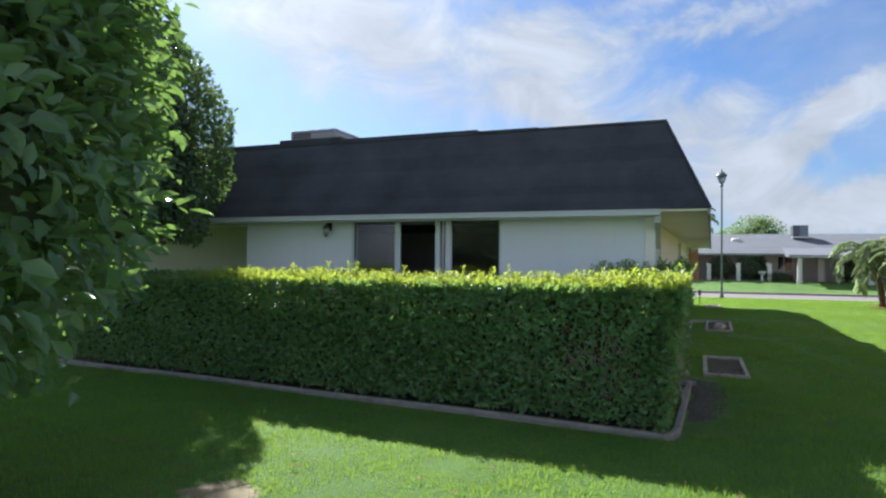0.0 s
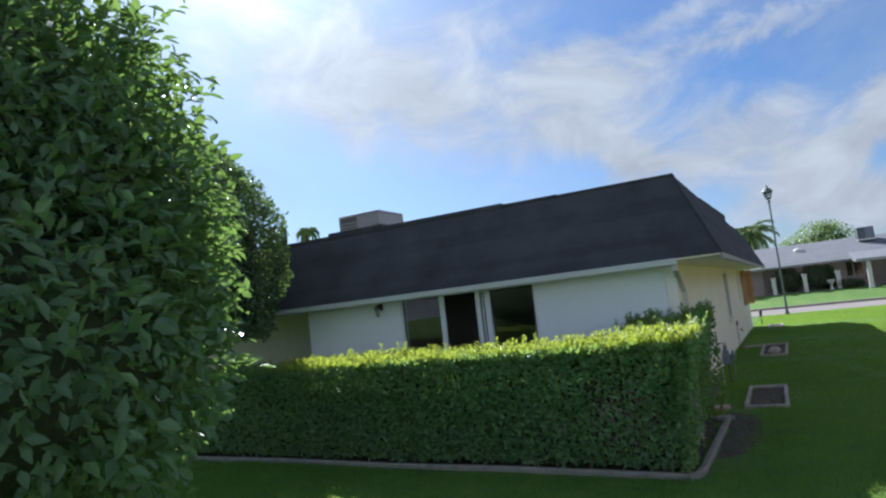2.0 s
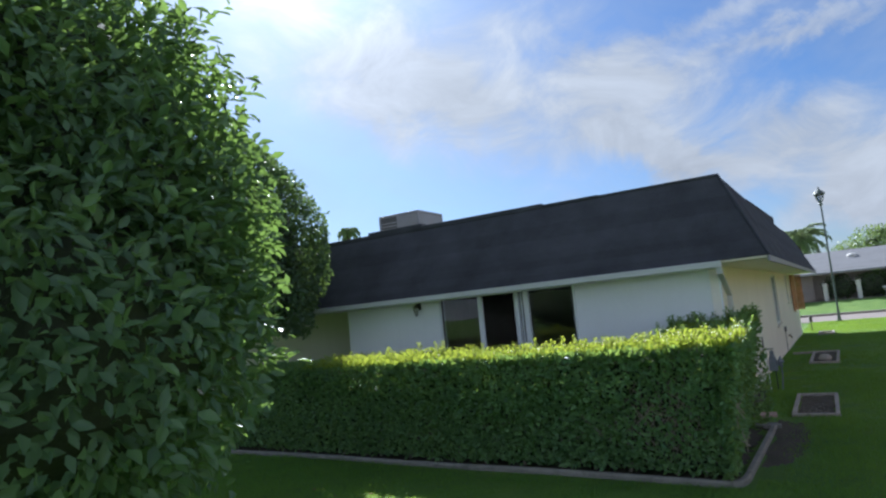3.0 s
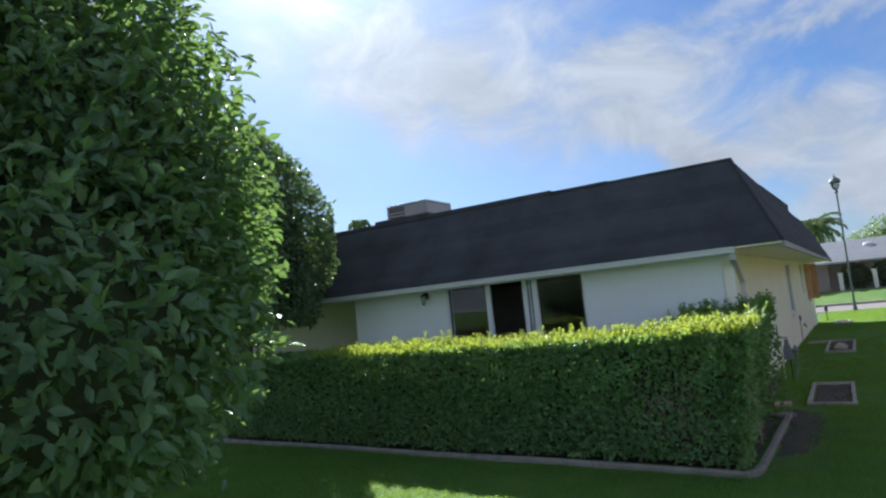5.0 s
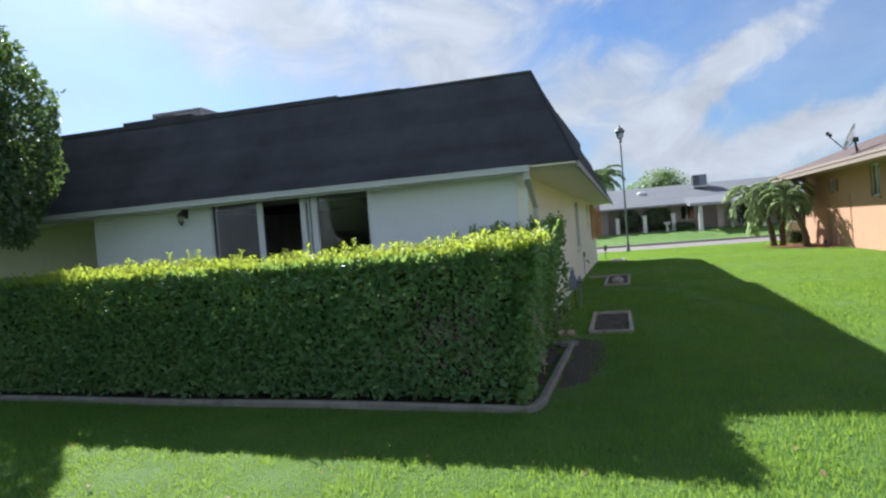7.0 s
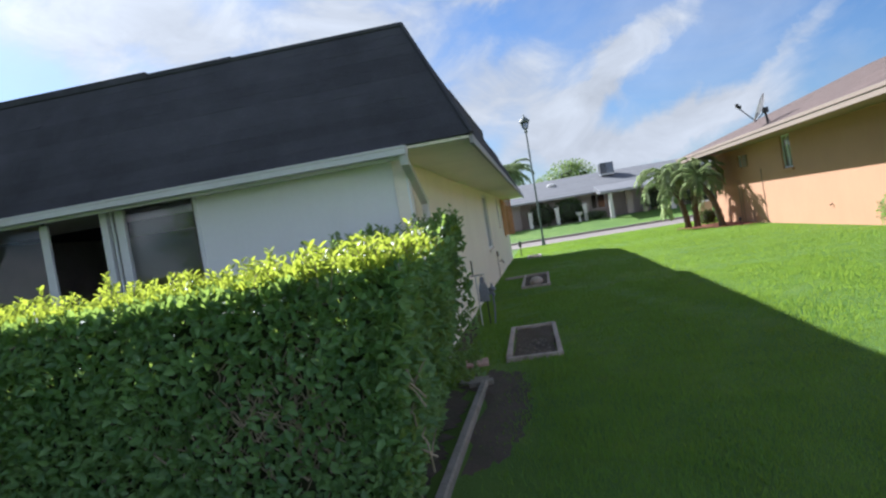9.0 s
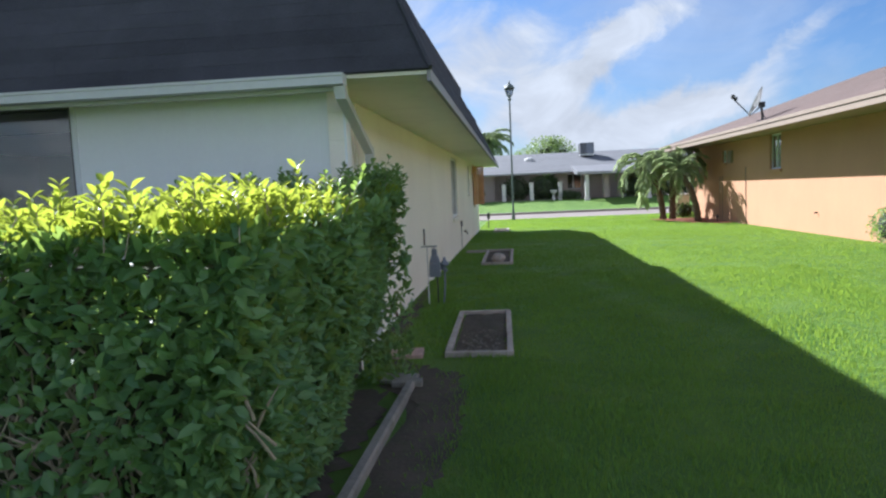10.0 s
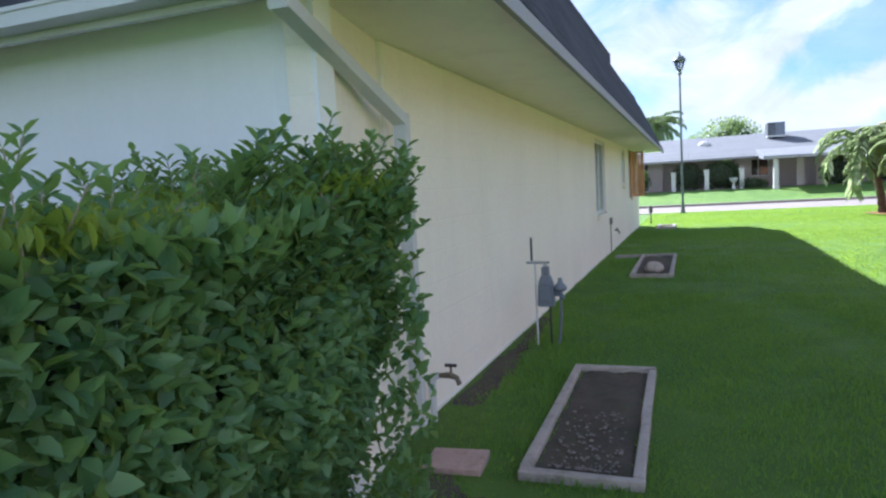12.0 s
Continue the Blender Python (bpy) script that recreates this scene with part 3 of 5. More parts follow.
    for a, b, y in ((-4.325, -4.25, 9.17), (-4.218, -4.196, 9.185), (-4.165, -4.075, 9.178)):
        put("stile", box(a, y, 0.12, b, y + 0.06, 2.165, 0.005), M_ALU, "", slider)
    put("post", box(-4.99, 9.165, 0.12, -4.90, 9.20, 2.12, 0.006), M_ALU, "", slider)
    # room behind the doors
    put("room_floor", box(-7.6, 9.35, 0.02, -1.5, 14.5, 0.10), M_CARPET, "dim carpeted room floor")
    put("room_wall", box(-7.6, 14.4, 0.10, -1.5, 14.5, 2.3), M_DARKROOM)
    put("room_wall", box(-7.62, 9.36, 0.10, -7.56, 14.4, 2.3), M_DARKROOM)
    put("room_wall", box(-1.62, 10.4, 0.10, -1.56, 14.4, 2.3), M_DARKROOM)
    put("room_ceiling", box(-7.6, 9.36, 2.3, -1.5, 14.5, 2.36), M_DARKROOM)

    # roof: mansard front and side, flat top
    ef, rf = 8.93, 9.61
    e0, e1 = (LEFT - 0.7, ef), (eave_x(ef), ef)
    r0, r1 = (LEFT, rf), (-1.09, rf)
    eb, rb = (eave_x(BACK + 0.7), BACK + 0.7), (eave_x(BACK + 0.7) - 0.60, BACK + 0.1)
    lb, lr = (LEFT - 0.7, BACK + 0.7), (LEFT, BACK + 0.1)
    deck = bmesh.new()
    hexa(deck, [(*p, EAVE) for p in (e0, e1, eb, lb)], [(*p, RIDGE) for p in (r0, r1, rb, lr)])
    roof = put("roof", deck, M_SHINGLE, "charcoal asphalt shingle mansard roof")
    z0, z1 = EAVE + 0.004, RIDGE + 0.004
    shingle_courses(roof, (*e0, z0), (*e1, z0), (*r0, z1), (*r1, z1), 0.145, M_SHINGLE, "")
    shingle_courses(roof, (*e1, z0), (*eb, z0), (*r1, z1), (*rb, z1), 0.145, M_SHINGLE, "")
    hip = tube([(*e1, z0 + 0.004), (*r1, z1 + 0.004)], 0.022, 6)
    put("hip_cap", hip, M_SHINGLE, "", roof)
    for a, b, h in ((LEFT, -7.43, 0.05), (-7.43, -6.2, 0.10), (-6.2, -3.82, 0.055), (-3.82, -2.87, 0.03), (-2.87, -1.09, 0.018)):
        put("roof_edge_cap", box(a + 0.003, rf - 0.03, RIDGE - 0.02, b, rf + 0.16, RIDGE + h, 0.006), M_SHINGLE, "", roof)
    # raised edge along the side, thickening towards a step
    def edge_x(y):
        return r1[0] + (rb[0] - r1[0]) * (y - rf) / (rb[1] - rf)

    for y0, y1, h0, h1 in ((13.0, 19.1, 0.01, 0.16), (21.5, 25.0, 0.01, 0.04)):
        cap = bmesh.new()
        hexa(cap, [(edge_x(y0) - 0.16, y0, RIDGE - 0.02), (edge_x(y0) + 0.012, y0, RIDGE - 0.02), (edge_x(y1) + 0.012, y1, RIDGE - 0.02), (edge_x(y1) - 0.16, y1, RIDGE - 0.02)],
             [(edge_x(y0) - 0.16, y0, RIDGE + h0), (edge_x(y0) + 0.012, y0, RIDGE + h0), (edge_x(y1) + 0.012, y1, RIDGE + h1), (edge_x(y1) - 0.16, y1, RIDGE + h1)])
        put("roof_edge_cap", cap, M_SHINGLE, "", roof)
    put("roof_deck_top", prism([(LEFT, rf + 0.17), (-1.26, rf + 0.17), (rb[0] - 0.18, rb[1] - 0.1), (LEFT, rb[1] - 0.1)], RIDGE + 0.002, RIDGE + 0.02), M_MEMBRANE, "", roof)
    # soffit boards, fascia and gutter
    soff = bmesh.new()
    prism([(eave_x(ef) - 0.03, ef + 0.03), (eave_x(BACK + 0.6) - 0.03, BACK + 0.66), (side_x(BACK) - 0.1, BACK + 0.66), (-1.30, 10.1), (-1.30, ef + 0.03)], EAVE - 0.03, EAVE - 0.004, 0.0, soff)
    put("soffit", soff, M_SOFFIT, "cream painted soffit boards")
    put("soffit", box(LEFT - 0.6, ef + 0.03, EAVE - 0.028, -1.302, 11.1, EAVE - 0.005), M_SOFFIT)
    put("fascia", prism([(eave_x(ef) - 0.028, ef + 0.02), (eave_x(ef) + 0.004, ef + 0.02), (eave_x(BACK + .7) + 0.004, BACK + 0.7), (eave_x(BACK + .7) - 0.028, BACK + 0.7)], EAVE - 0.08, EAVE - 0.002, 0.004), M_SIDEFASCIA, "grey painted fascia board under the side eave")
    put("fascia", box(LEFT - 0.6, ef - 0.005, EAVE - 0.115, -1.14, ef + 0.028, EAVE - 0.002, 0.004), M_TRIM, "white fascia board along the front eave")
    gut = bmesh.new()
    section = [(-0.006, -0.012), (-0.006, -0.087), (-0.117, -0.087), (-0.117, -0.034), (-0.124, -0.030), (-0.124, -0.012), (-0.106, -0.012), (-0.106, -0.075), (-0.016, -0.075), (-0.016, -0.012)]
    ends = [[gut.verts.new((x, ef + y, EAVE + z)) for y, z in section] for x in (LEFT - 0.6, -1.12)]
    for k in range(len(section)):
        m = (k + 1) % len(section)
        gut.faces.new((ends[0][k], ends[0][m], ends[1][m], ends[1][k]))
    gut.faces.new(ends[0])
    gut.faces.new(ends[1][::-1])
    gutter = put("gutter", gut, M_TRIM, "white metal gutter along the front eave")
    put("end_cap", box(-1.119, ef - 0.118, EAVE - 0.088, -1.112, ef - 0.005, EAVE - 0.013), M_TRIM, "", gutter)
    ds = bmesh.new()
    for p, q in (((-1.15, ef - 0.06, 2.145), (-1.15, ef - 0.03, 2.06)), ((-1.15, ef - 0.04, 2.085), (-1.205, 10.03, 1.765)), ((-1.205, 10.04, 1.80), (-1.205, 10.04, 0.12))):
        a, b = Vector(p), Vector(q)
        dd = (b - a).normalized()
        sx = dd.cross(Vector((0, 1, 0.2)) if abs(dd.y) < 0.5 else Vector((0, 0, 1))).normalized() * 0.036
        sy = dd.cross(sx).normalized() * 0.028
        hexa(ds, [a + sx + sy, a - sx + sy, a - sx - sy, a + sx - sy], [b + sx + sy, b - sx + sy, b - sx - sy, b + sx - sy])
    bmesh.ops.recalc_face_normals(ds, faces=ds.faces)
    put("downspout", ds, M_TRIM, "white square downspout bent back under the eave", gutter)
    put("strap", box(-1.25, 9.99, 1.28, -1.163, 10.075, 1.30), M_GALV, "", gutter)
    put("corner_pier", box(-1.40, 10.09, 0, -1.318, 10.30, EAVE - 0.03, 0.01), M_CREAM, "")
    put("footing", prism([on_side(0, 0.012), on_side(17, 0.012), on_side(17, 0.003), on_side(0, 0.003)], -0.05, 0.03, 0.003), M_CREAM, "stained footing at the wall's foot")
    for k in kids:
        k.matrix_parent_inverse = inv.inverted()
    return house


house = build_house()


def build_sconce():
    t = thing("wall_lantern", (-6.17, 9.195, 2.02), "small dark lantern on the white front wall", "wall lamp")
    part("back_plate", box(-0.05, -0.02, -0.02, 0.05, 0.003, 0.12, 0.006), M_IRON, t)
    part("arm", tube([(0, -0.02, 0.06), (0, -0.07, 0.085), (0, -0.10, 0.06)], 0.009, 6), M_IRON, t)
    part("cap", lathe([(0.012, 0.08), (0.03, 0.06), (0.062, 0.03), (0.062, 0.02)], 8, (0, -0.10, 0)), M_IRON, t)
    part("glass", lathe([(0.05, 0.02), (0.052, -0.03), (0.03, -0.09)], 8, (0, -0.10, 0)), M_LAMPGLASS, t)
    part("finial", lathe([(0.03, -0.09), (0.02, -0.105), (0.006, -0.125)], 8, (0, -0.10, 0)), M_IRON, t)


build_sconce()


def build_ac(name, at, w, d, h, label, skin):
    t = thing(name, at, label, "air conditioner")
    part("base_rail", box(-w / 2, -d / 2, 0, w / 2, d / 2, 0.12), M_GALV, t)
    part("body", box(-w / 2 + 0.03, -d / 2 + 0.03, 0.12, w / 2 - 0.03, d / 2 - 0.03, h - 0.05), M_ACDARK, t)
    part("lid", box(-w / 2, -d / 2, h - 0.05, w / 2, d / 2, h, 0.012), skin, t)
    for sx in (-1, 1):
        for sy in (-1, 1):
            part("corner_post", box(sx * w / 2 - (0.05 if sx > 0 else 0), sy * d / 2 - (0.05 if sy > 0 else 0), 0.12, sx * w / 2 + (0.05 if sx < 0 else 0), sy * d / 2 + (0.05 if sy < 0 else 0), h - 0.05), skin, t)
    part("panel", box(-w * 0.05, -d / 2 + 0.005, 0.14, w / 2 - 0.06, -d / 2 + 0.02, h - 0.06, 0.003), skin, t)
    part("panel", box(w / 2 - 0.02, -d / 2 + 0.06, 0.14, w / 2 - 0.005, d / 2 - 0.06, h - 0.06, 0.003), skin, t)
    for k in range(9):
        z = 0.2 + k * (h - 0.34) / 9
        part("louvre", box(-w / 2 + 0.06, -d / 2 + 0.004, z, -w * 0.07, -d / 2 + 0.022, z + 0.03), skin, t)


build_ac("rooftop_air_conditioner", (-8.98, 13.6, RIDGE + 0.02), 1.2, 1.2, 1.05, "weathered grey metal air conditioner on the flat roof", M_AC)


# ---- kerb, beds and small things by the wall ----


def border(name, pts, wide, high, label, category="edging"):
    """A cast concrete strip along a line, in one sweep with mitred bends."""
    t = thing(name, (0, 0, 0), label, category)
    ring = []
    for i, p in enumerate(pts):
        a, b = Vector(pts[max(i - 1, 0)]), Vector(pts[min(i + 1, len(pts) - 1)])
        d = (b - a).normalized()
        n = Vector((-d.y, d.x)) * wide / 2
        c = Vector(p)
        ring.append([(c - n, -0.04), (c - n, high * 0.75), (c - n * 0.7, high), (c + n * 0.7, high), (c + n, high * 0.75), (c + n, -0.04)])
    for start in range(0, len(ring) - 1, 4):
        bm = bmesh.new()
        piece = [[bm.verts.new((v.x, v.y, z)) for v, z in r] for r in ring[start:start + 5]]
        for r, s in zip(piece, piece[1:]):
            for k in range(6):
                bm.faces.new((r[k], r[(k + 1) % 6], s[(k + 1) % 6], s[k]))
        bm.faces.new(piece[0])
        bm.faces.new(piece[-1][::-1])
        part("edging_segment", bm, M_EDGING, t)
    return t


def kerb_y(x):
    """The line of the bed's front edge."""
    return 6.15 + 0.102 * (-0.9 - x)


FRONT = [(x, kerb_y(x) + 0.02 * math.sin(x * 1.7)) for x in np.linspace(-10.2, -1.05, 30)]
CORNER = [(-0.95, 6.155), (-0.90, 6.19), (-0.87, 6.27), (-0.85, 6.40)]
SIDE = [(-0.845 + 0.075 * k / 8, 6.6 + 2.32 * k / 8) for k in range(9)]
border("garden_edging", FRONT + CORNER + SIDE, 0.065, 0.06, "weathered concrete mow strip round the hedge bed")


def soil_patch(name, pts, seed, mat, label, z=0.006):
    r = random.Random(seed)
    bm = bmesh.new()
    n = 110
    ring = []
    for k in range(n):
        f = k / n * len(pts)
        a, b = Vector(pts[int(f) % len(pts)]), Vector(pts[(int(f) + 1) % len(pts)])
        p = a.lerp(b, f - int(f))
        ring.append(bm.verts.new((p.x + r.uniform(-0.07, 0.07), p.y + r.uniform(-0.08, 0.08), z - 0.013)))
    c = bm.verts.new((sum(v.co.x for v in ring) / n, sum(v.co.y for v in ring) / n, z + 0.012))
    for k in range(n):
        bm.faces.new((ring[k], ring[(k + 1) % n], c))
    return tagged(part(name, bm, mat), label, "soil", kind="structure")


soil_patch("soil", [(-0.80, 6.3), (-0.50, 6.6), (-0.30, 7.4), (-0.26, 8.6), (-0.36, 9.6), (-0.62, 9.75), (-1.15, 10.3), (-1.2, 9.3), (-0.76, 8.9)], 3, M_SOIL, "bare dark soil between the hedge bed and the lawn")
soil_patch("soil", [(-1.30, 10.3), (-1.12, 10.2), (-1.02, 11.0), (-1.05, 12.2), (-1.1, 14.0), (-1.2, 14.2), (-1.25, 12.0)], 8, M_SOIL, "thin bare soil along the foot of the wall")
soil_patch("soil", [(-3.95, 3.5), (-3.55, 3.4), (-3.2, 3.6), (-3.3, 3.85), (-3.7, 3.95)], 11, M_DRYSOIL, "worn dry patch in the lawn")
soil_patch("soil", [(-10.0, 7.16), (-5.5, 6.71), (-1.02, 6.24), (-1.02, 6.75), (-5.5, 7.2), (-10.0, 7.6)], 4, M_SOIL, "dark soil under the front of the hedge", 0.019)
soil_patch("soil", [(-1.35, 6.5), (-0.97, 6.42), (-0.95, 7.6), (-0.90, 8.85), (-1.35, 8.85)], 14, M_SOIL, "dark soil under the end of the hedge", 0.019)


def planter(x0, y0, x1, y1, skew, wide, high, label, seed, arm=None):
    """A bed framed by four concrete strips, with soil and gravel inside."""
    t = thing("planter_bed", (x0, y0, 0), label, "planter", "beds along the wall")
    w, d = x1 - x0, y1 - y0
    r = random.Random(seed)

    def q(u, v, z):
        return (u + skew * v + r.uniform(-0.006, 0.006), v + r.uniform(-0.008, 0.008), z + r.uniform(-0.004, 0.004))

    strips = [(0, 0, w, wide), (0, d - wide, w, d), (0, wide + 0.003, wide, d * 0.52), (0, d * 0.52 + 0.006, wide, d - wide - 0.003), (w - wide, wide + 0.003, w, d * 0.45), (w - wide, d * 0.45 + 0.006, w, d - wide - 0.003)]
    if arm:
        strips.append((-arm, d - wide - 0.05, -0.004, d - 0.05))
    for a, b, c, e in strips:
        bm = bmesh.new()
        vs = hexa(bm, [q(a, b, -0.03), q(c, b, -0.03), q(c, e, -0.03), q(a, e, -0.03)], [q(a, b, high), q(c, b, high), q(c, e, high), q(a, e, high)])
        bmesh.ops.bevel(bm, geom=list({ed for v in vs for ed in v.link_edges}), offset=0.008, segments=2, profile=0.5, affect="EDGES")
        part("concrete_strip", bm, M_CONCRETE, t)
    bm = bmesh.new()
    n, m = 10, 24
    vs = [[bm.verts.new((wide * 0.5 + (w - wide) * i / n + skew * d * j / m, wide * 0.5 + (d - wide) * j / m, 0.014 + 0.014 * math.sin(i * 1.3 + j * 0.7) * r.random())) for i in range(n + 1)] for j in range(m + 1)]
    for j in range(m):
        for i in range(n):
            bm.faces.new((vs[j][i], vs[j][i + 1], vs[j + 1][i + 1], vs[j + 1][i]))
    part("soil", bm, M_SOIL, t, "dark bare soil with scattered gravel", True)
    return t, w, d


def pebble_mesh():
    bm = bmesh.new()
    bmesh.ops.create_icosphere(bm, subdivisions=1, radius=1)
    r = random.Random(5)
    for v in bm.verts:
        v.co *= r.uniform(0.75, 1.15)
        v.co.z *= 0.6
    me = bpy.data.meshes.new("pebble")
    bm.to_mesh(me)
    bm.free()
    me.materials.append(M_GRAVEL)
    return me


PEBBLE = pebble_mesh()


def scatter_pebbles(parent, x0, x1, y0, y1, count, seed, size, z=0.02):
    r = random.Random(seed)
    for _ in range(count):
        ob = new("pebble", PEBBLE)
        ob.parent = parent
        s = size * r.uniform(0.5, 1.4)
        f = r.random() ** 2
        ob.location, ob.rotation_euler, ob.scale = (r.uniform(x0, x1), y0 + (y1 - y0) * f, z), (0, 0, r.uniform(0, 6)), (s, s * r.uniform(0.7, 1.2), s)


bed, w, d = planter(-0.60, 9.75, -0.022, 11.62, 0.003, 0.055, 0.050, "long concrete-edged bed of dark soil in the lawn", 1)
scatter_pebbles(bed, 0.12, w - 0.12, 0.12, 1.0, 170, 2, 0.009, 0.028)
bed2, w, d = planter(-0.50, 16.35, 0.09, 18.95, 0.02, 0.055, 0.055, "concrete-edged bed with a pale stone inside", 2, 0.46)
bed3, w, d = planter(-0.38, 25.6, 0.12, 26.9, 0.02, 0.08, 0.05, "small far concrete-edged bed by the wall", 3)


def stone(name, at, size, mat, label, seed):
    bm = bmesh.new()
    bmesh.ops.create_icosphere(bm, subdivisions=3, radius=1)
    for v in bm.verts:
        v.co *= 1 + 0.18 * noise.noise(v.co * 1.4 + Vector((seed, 0, 0)))
        v.co = Vector((v.co.x * size[0], v.co.y * size[1], v.co.z * size[2]))
    ob = part(name, bm, mat, None, "", True)
    ob.location = at
    return tagged(ob, label, "stone")


stone("pale_stone", (-0.18, 16.85, 0.08), (0.13, 0.22, 0.10), M_CONCRETE, "rounded pale stone lying in the bed", 2)


def paver(name, at, size, turn, label, mat=None):
    ob = part(name, box(-size[0] / 2, -size[1] / 2, -0.02, size[0] / 2, size[1] / 2, size[2], 0.008), mat or M_PAVER)
    ob.location, ob.rotation_euler = (*at, 0), (0.02, -0.015, turn)
    return tagged(ob, label, "paver", "loose pavers by the wall")


paver("concrete_paver", (-0.94, 9.86), (0.30, 0.24, 0.034), 0.06, "pinkish concrete paver lying flat on soil", M_PAVER)
paver("concrete_paver", (-0.88, 9.13), (0.26, 0.19, 0.028), -0.1, "worn grey-brown paver near the edging's end", M_EDGING)
paver("concrete_paver", (-0.80, 8.97), (0.22, 0.10, 0.05), 0.05, "grey edging block at the bed's end", M_EDGING)


def build_meter():
    t = thing("gas_meter", (-0.93, 12.36, 0), "blue-grey gas meter on pipes beside the wall", "gas meter")
    body = bmesh.new()
    hexa(body, [(-0.095, -0.06, 0.36), (0.095, -0.06, 0.36), (0.095, 0.06, 0.36), (-0.095, 0.06, 0.36)], [(-0.085, -0.065, 0.56), (0.085, -0.065, 0.56), (0.085, 0.065, 0.56), (-0.085, 0.065, 0.56)])
    hexa(body, [(-0.085, -0.065, 0.561), (0.085, -0.065, 0.561), (0.085, 0.065, 0.561), (-0.085, 0.065, 0.561)], [(-0.05, -0.045, 0.64), (0.05, -0.045, 0.64), (0.05, 0.045, 0.64), (-0.05, 0.045, 0.64)])
    bmesh.ops.bevel(body, geom=list(body.edges), offset=0.012, segments=2, profile=0.5, affect="EDGES")
    part("body", body, M_METER, t)
    part("index_cover", box(-0.06, -0.10, 0.42, 0.06, -0.07, 0.54, 0.01), M_METER, t, "round-edged index cover")
    neck = box(-0.045, -0.04, 0.625, 0.045, 0.04, 0.72, 0.02)
    part("neck", neck, M_METER, t)
    part("inlet_pipe", tube([(0, 0, 0.70), (0, 0, 0.755), (-0.06, 0, 0.755), (-0.13, 0.0, 0.755)], 0.014, 8), M_GALV, t)
    part("union", lathe([(0.026, 0.70), (0.026, 0.735), (0.018, 0.74)], 8), M_GALV, t)
    part("riser_pipe", tube([(-0.12, 0, -0.02), (-0.12, 0, 0.755)], 0.011, 8), M_TRIM, t, "white painted riser")
    part("wall_pipe", tube([(-0.16, 0.02, 0.77), (-0.16, 0.02, 0.98)], 0.013, 8), M_IRON, t)
    part("crossbar", tube([(-0.22, 0, 0.755), (0.05, 0, 0.755)], 0.012, 8), M_GALV, t)
    part("regulator", lathe([(0.05, -0.03), (0.075, -0.012), (0.078, 0.0), (0.07, 0.015), (0.03, 0.05), (0.02, 0.09)], 14, (0.16, 0.03, 0.52)), M_METER, t, "round pressure regulator", True)
    part("regulator_body", tube([(0.09, 0.03, 0.47), (0.16, 0.03, 0.47), (0.19, 0.03, 0.42)], 0.028, 8), M_METER, t)
    part("outlet_pipe", tube([(0.16, 0.03, 0.50), (0.16, 0.03, 0.25), (0.12, 0.03, -0.03)], 0.015, 8), M_METER, t)
    t.scale = (0.74, 0.8, 0.96)
    part("stand", tube([(0.03, 0.05, -0.03), (0.03, 0.05, 0.36)], 0.012, 8), M_IRON, t)
    return t


build_meter()


def build_tap():
    t = thing("garden_tap", (-1.27, 10.42, -0.055), "brass garden tap on a painted pipe by the wall", "tap")
    part("pipe", tube([(0, 0, -0.02), (0, 0, 0.30), (0.02, 0, 0.335), (0.05, 0, 0.34)], 0.022, 8), M_TRIM, t, "white painted standpipe")
    part("spout", tube([(0.05, 0, 0.34), (0.12, 0, 0.345), (0.16, 0, 0.33), (0.175, 0, 0.29)], [0.014, 0.02, 0.016, 0.016], 8), M_BRASS, t)
    part("stem", tube([(0.125, 0, 0.35), (0.125, 0, 0.40)], 0.008, 6), M_BRASS, t)
    part("handle", tube([(0.09, 0, 0.405), (0.16, 0, 0.405)], 0.012, 6), M_IRON, t)
    t2 = thing("garden_tap", (side_x(20.6) + 0.045, 20.6, 0.36), "small tap fixed low on the side wall", "tap")
    part("spout", tube([(0, 0, 0.02), (0.06, 0, 0.02), (0.09, 0, -0.02), (0.09, 0, -0.05)], 0.016, 8), M_BRASS, t2)
    part("handle", tube([(0.055, -0.03, 0.06), (0.055, 0.03, 0.06)], 0.012, 6), M_IRON, t2)
    part("stem", tube([(0.055, 0, 0.02), (0.055, 0, 0.06)], 0.007, 6), M_BRASS, t2)
    t3 = thing("cable_box", (side_x(19.9) + 0.037, 19.9, 0.55), "small grey utility box on the side wall", "utility box")
    part("body", box(0, -0.05, 0, 0.05, 0.05, 0.13, 0.006), M_AC, t3)
    part("conduit", tube([(0.015, 0, -0.59), (0.015, 0, 0.0)], 0.008, 6), M_IRON, t3)


build_tap()


def build_stake(at):
    t = thing("path_light", (*at, 0), "short dark path light standing at the house corner", "path light")
    part("stem", tube([(0, 0, -0.05), (0, 0, 0.36)], 0.018, 8), M_IRON, t)
    part("head", lathe([(0.03, 0.34), (0.055, 0.36), (0.06, 0.52), (0.07, 0.53), (0.05, 0.56), (0.01, 0.57)], 12), M_IRON, t)


build_stake((-0.58, 27.9))


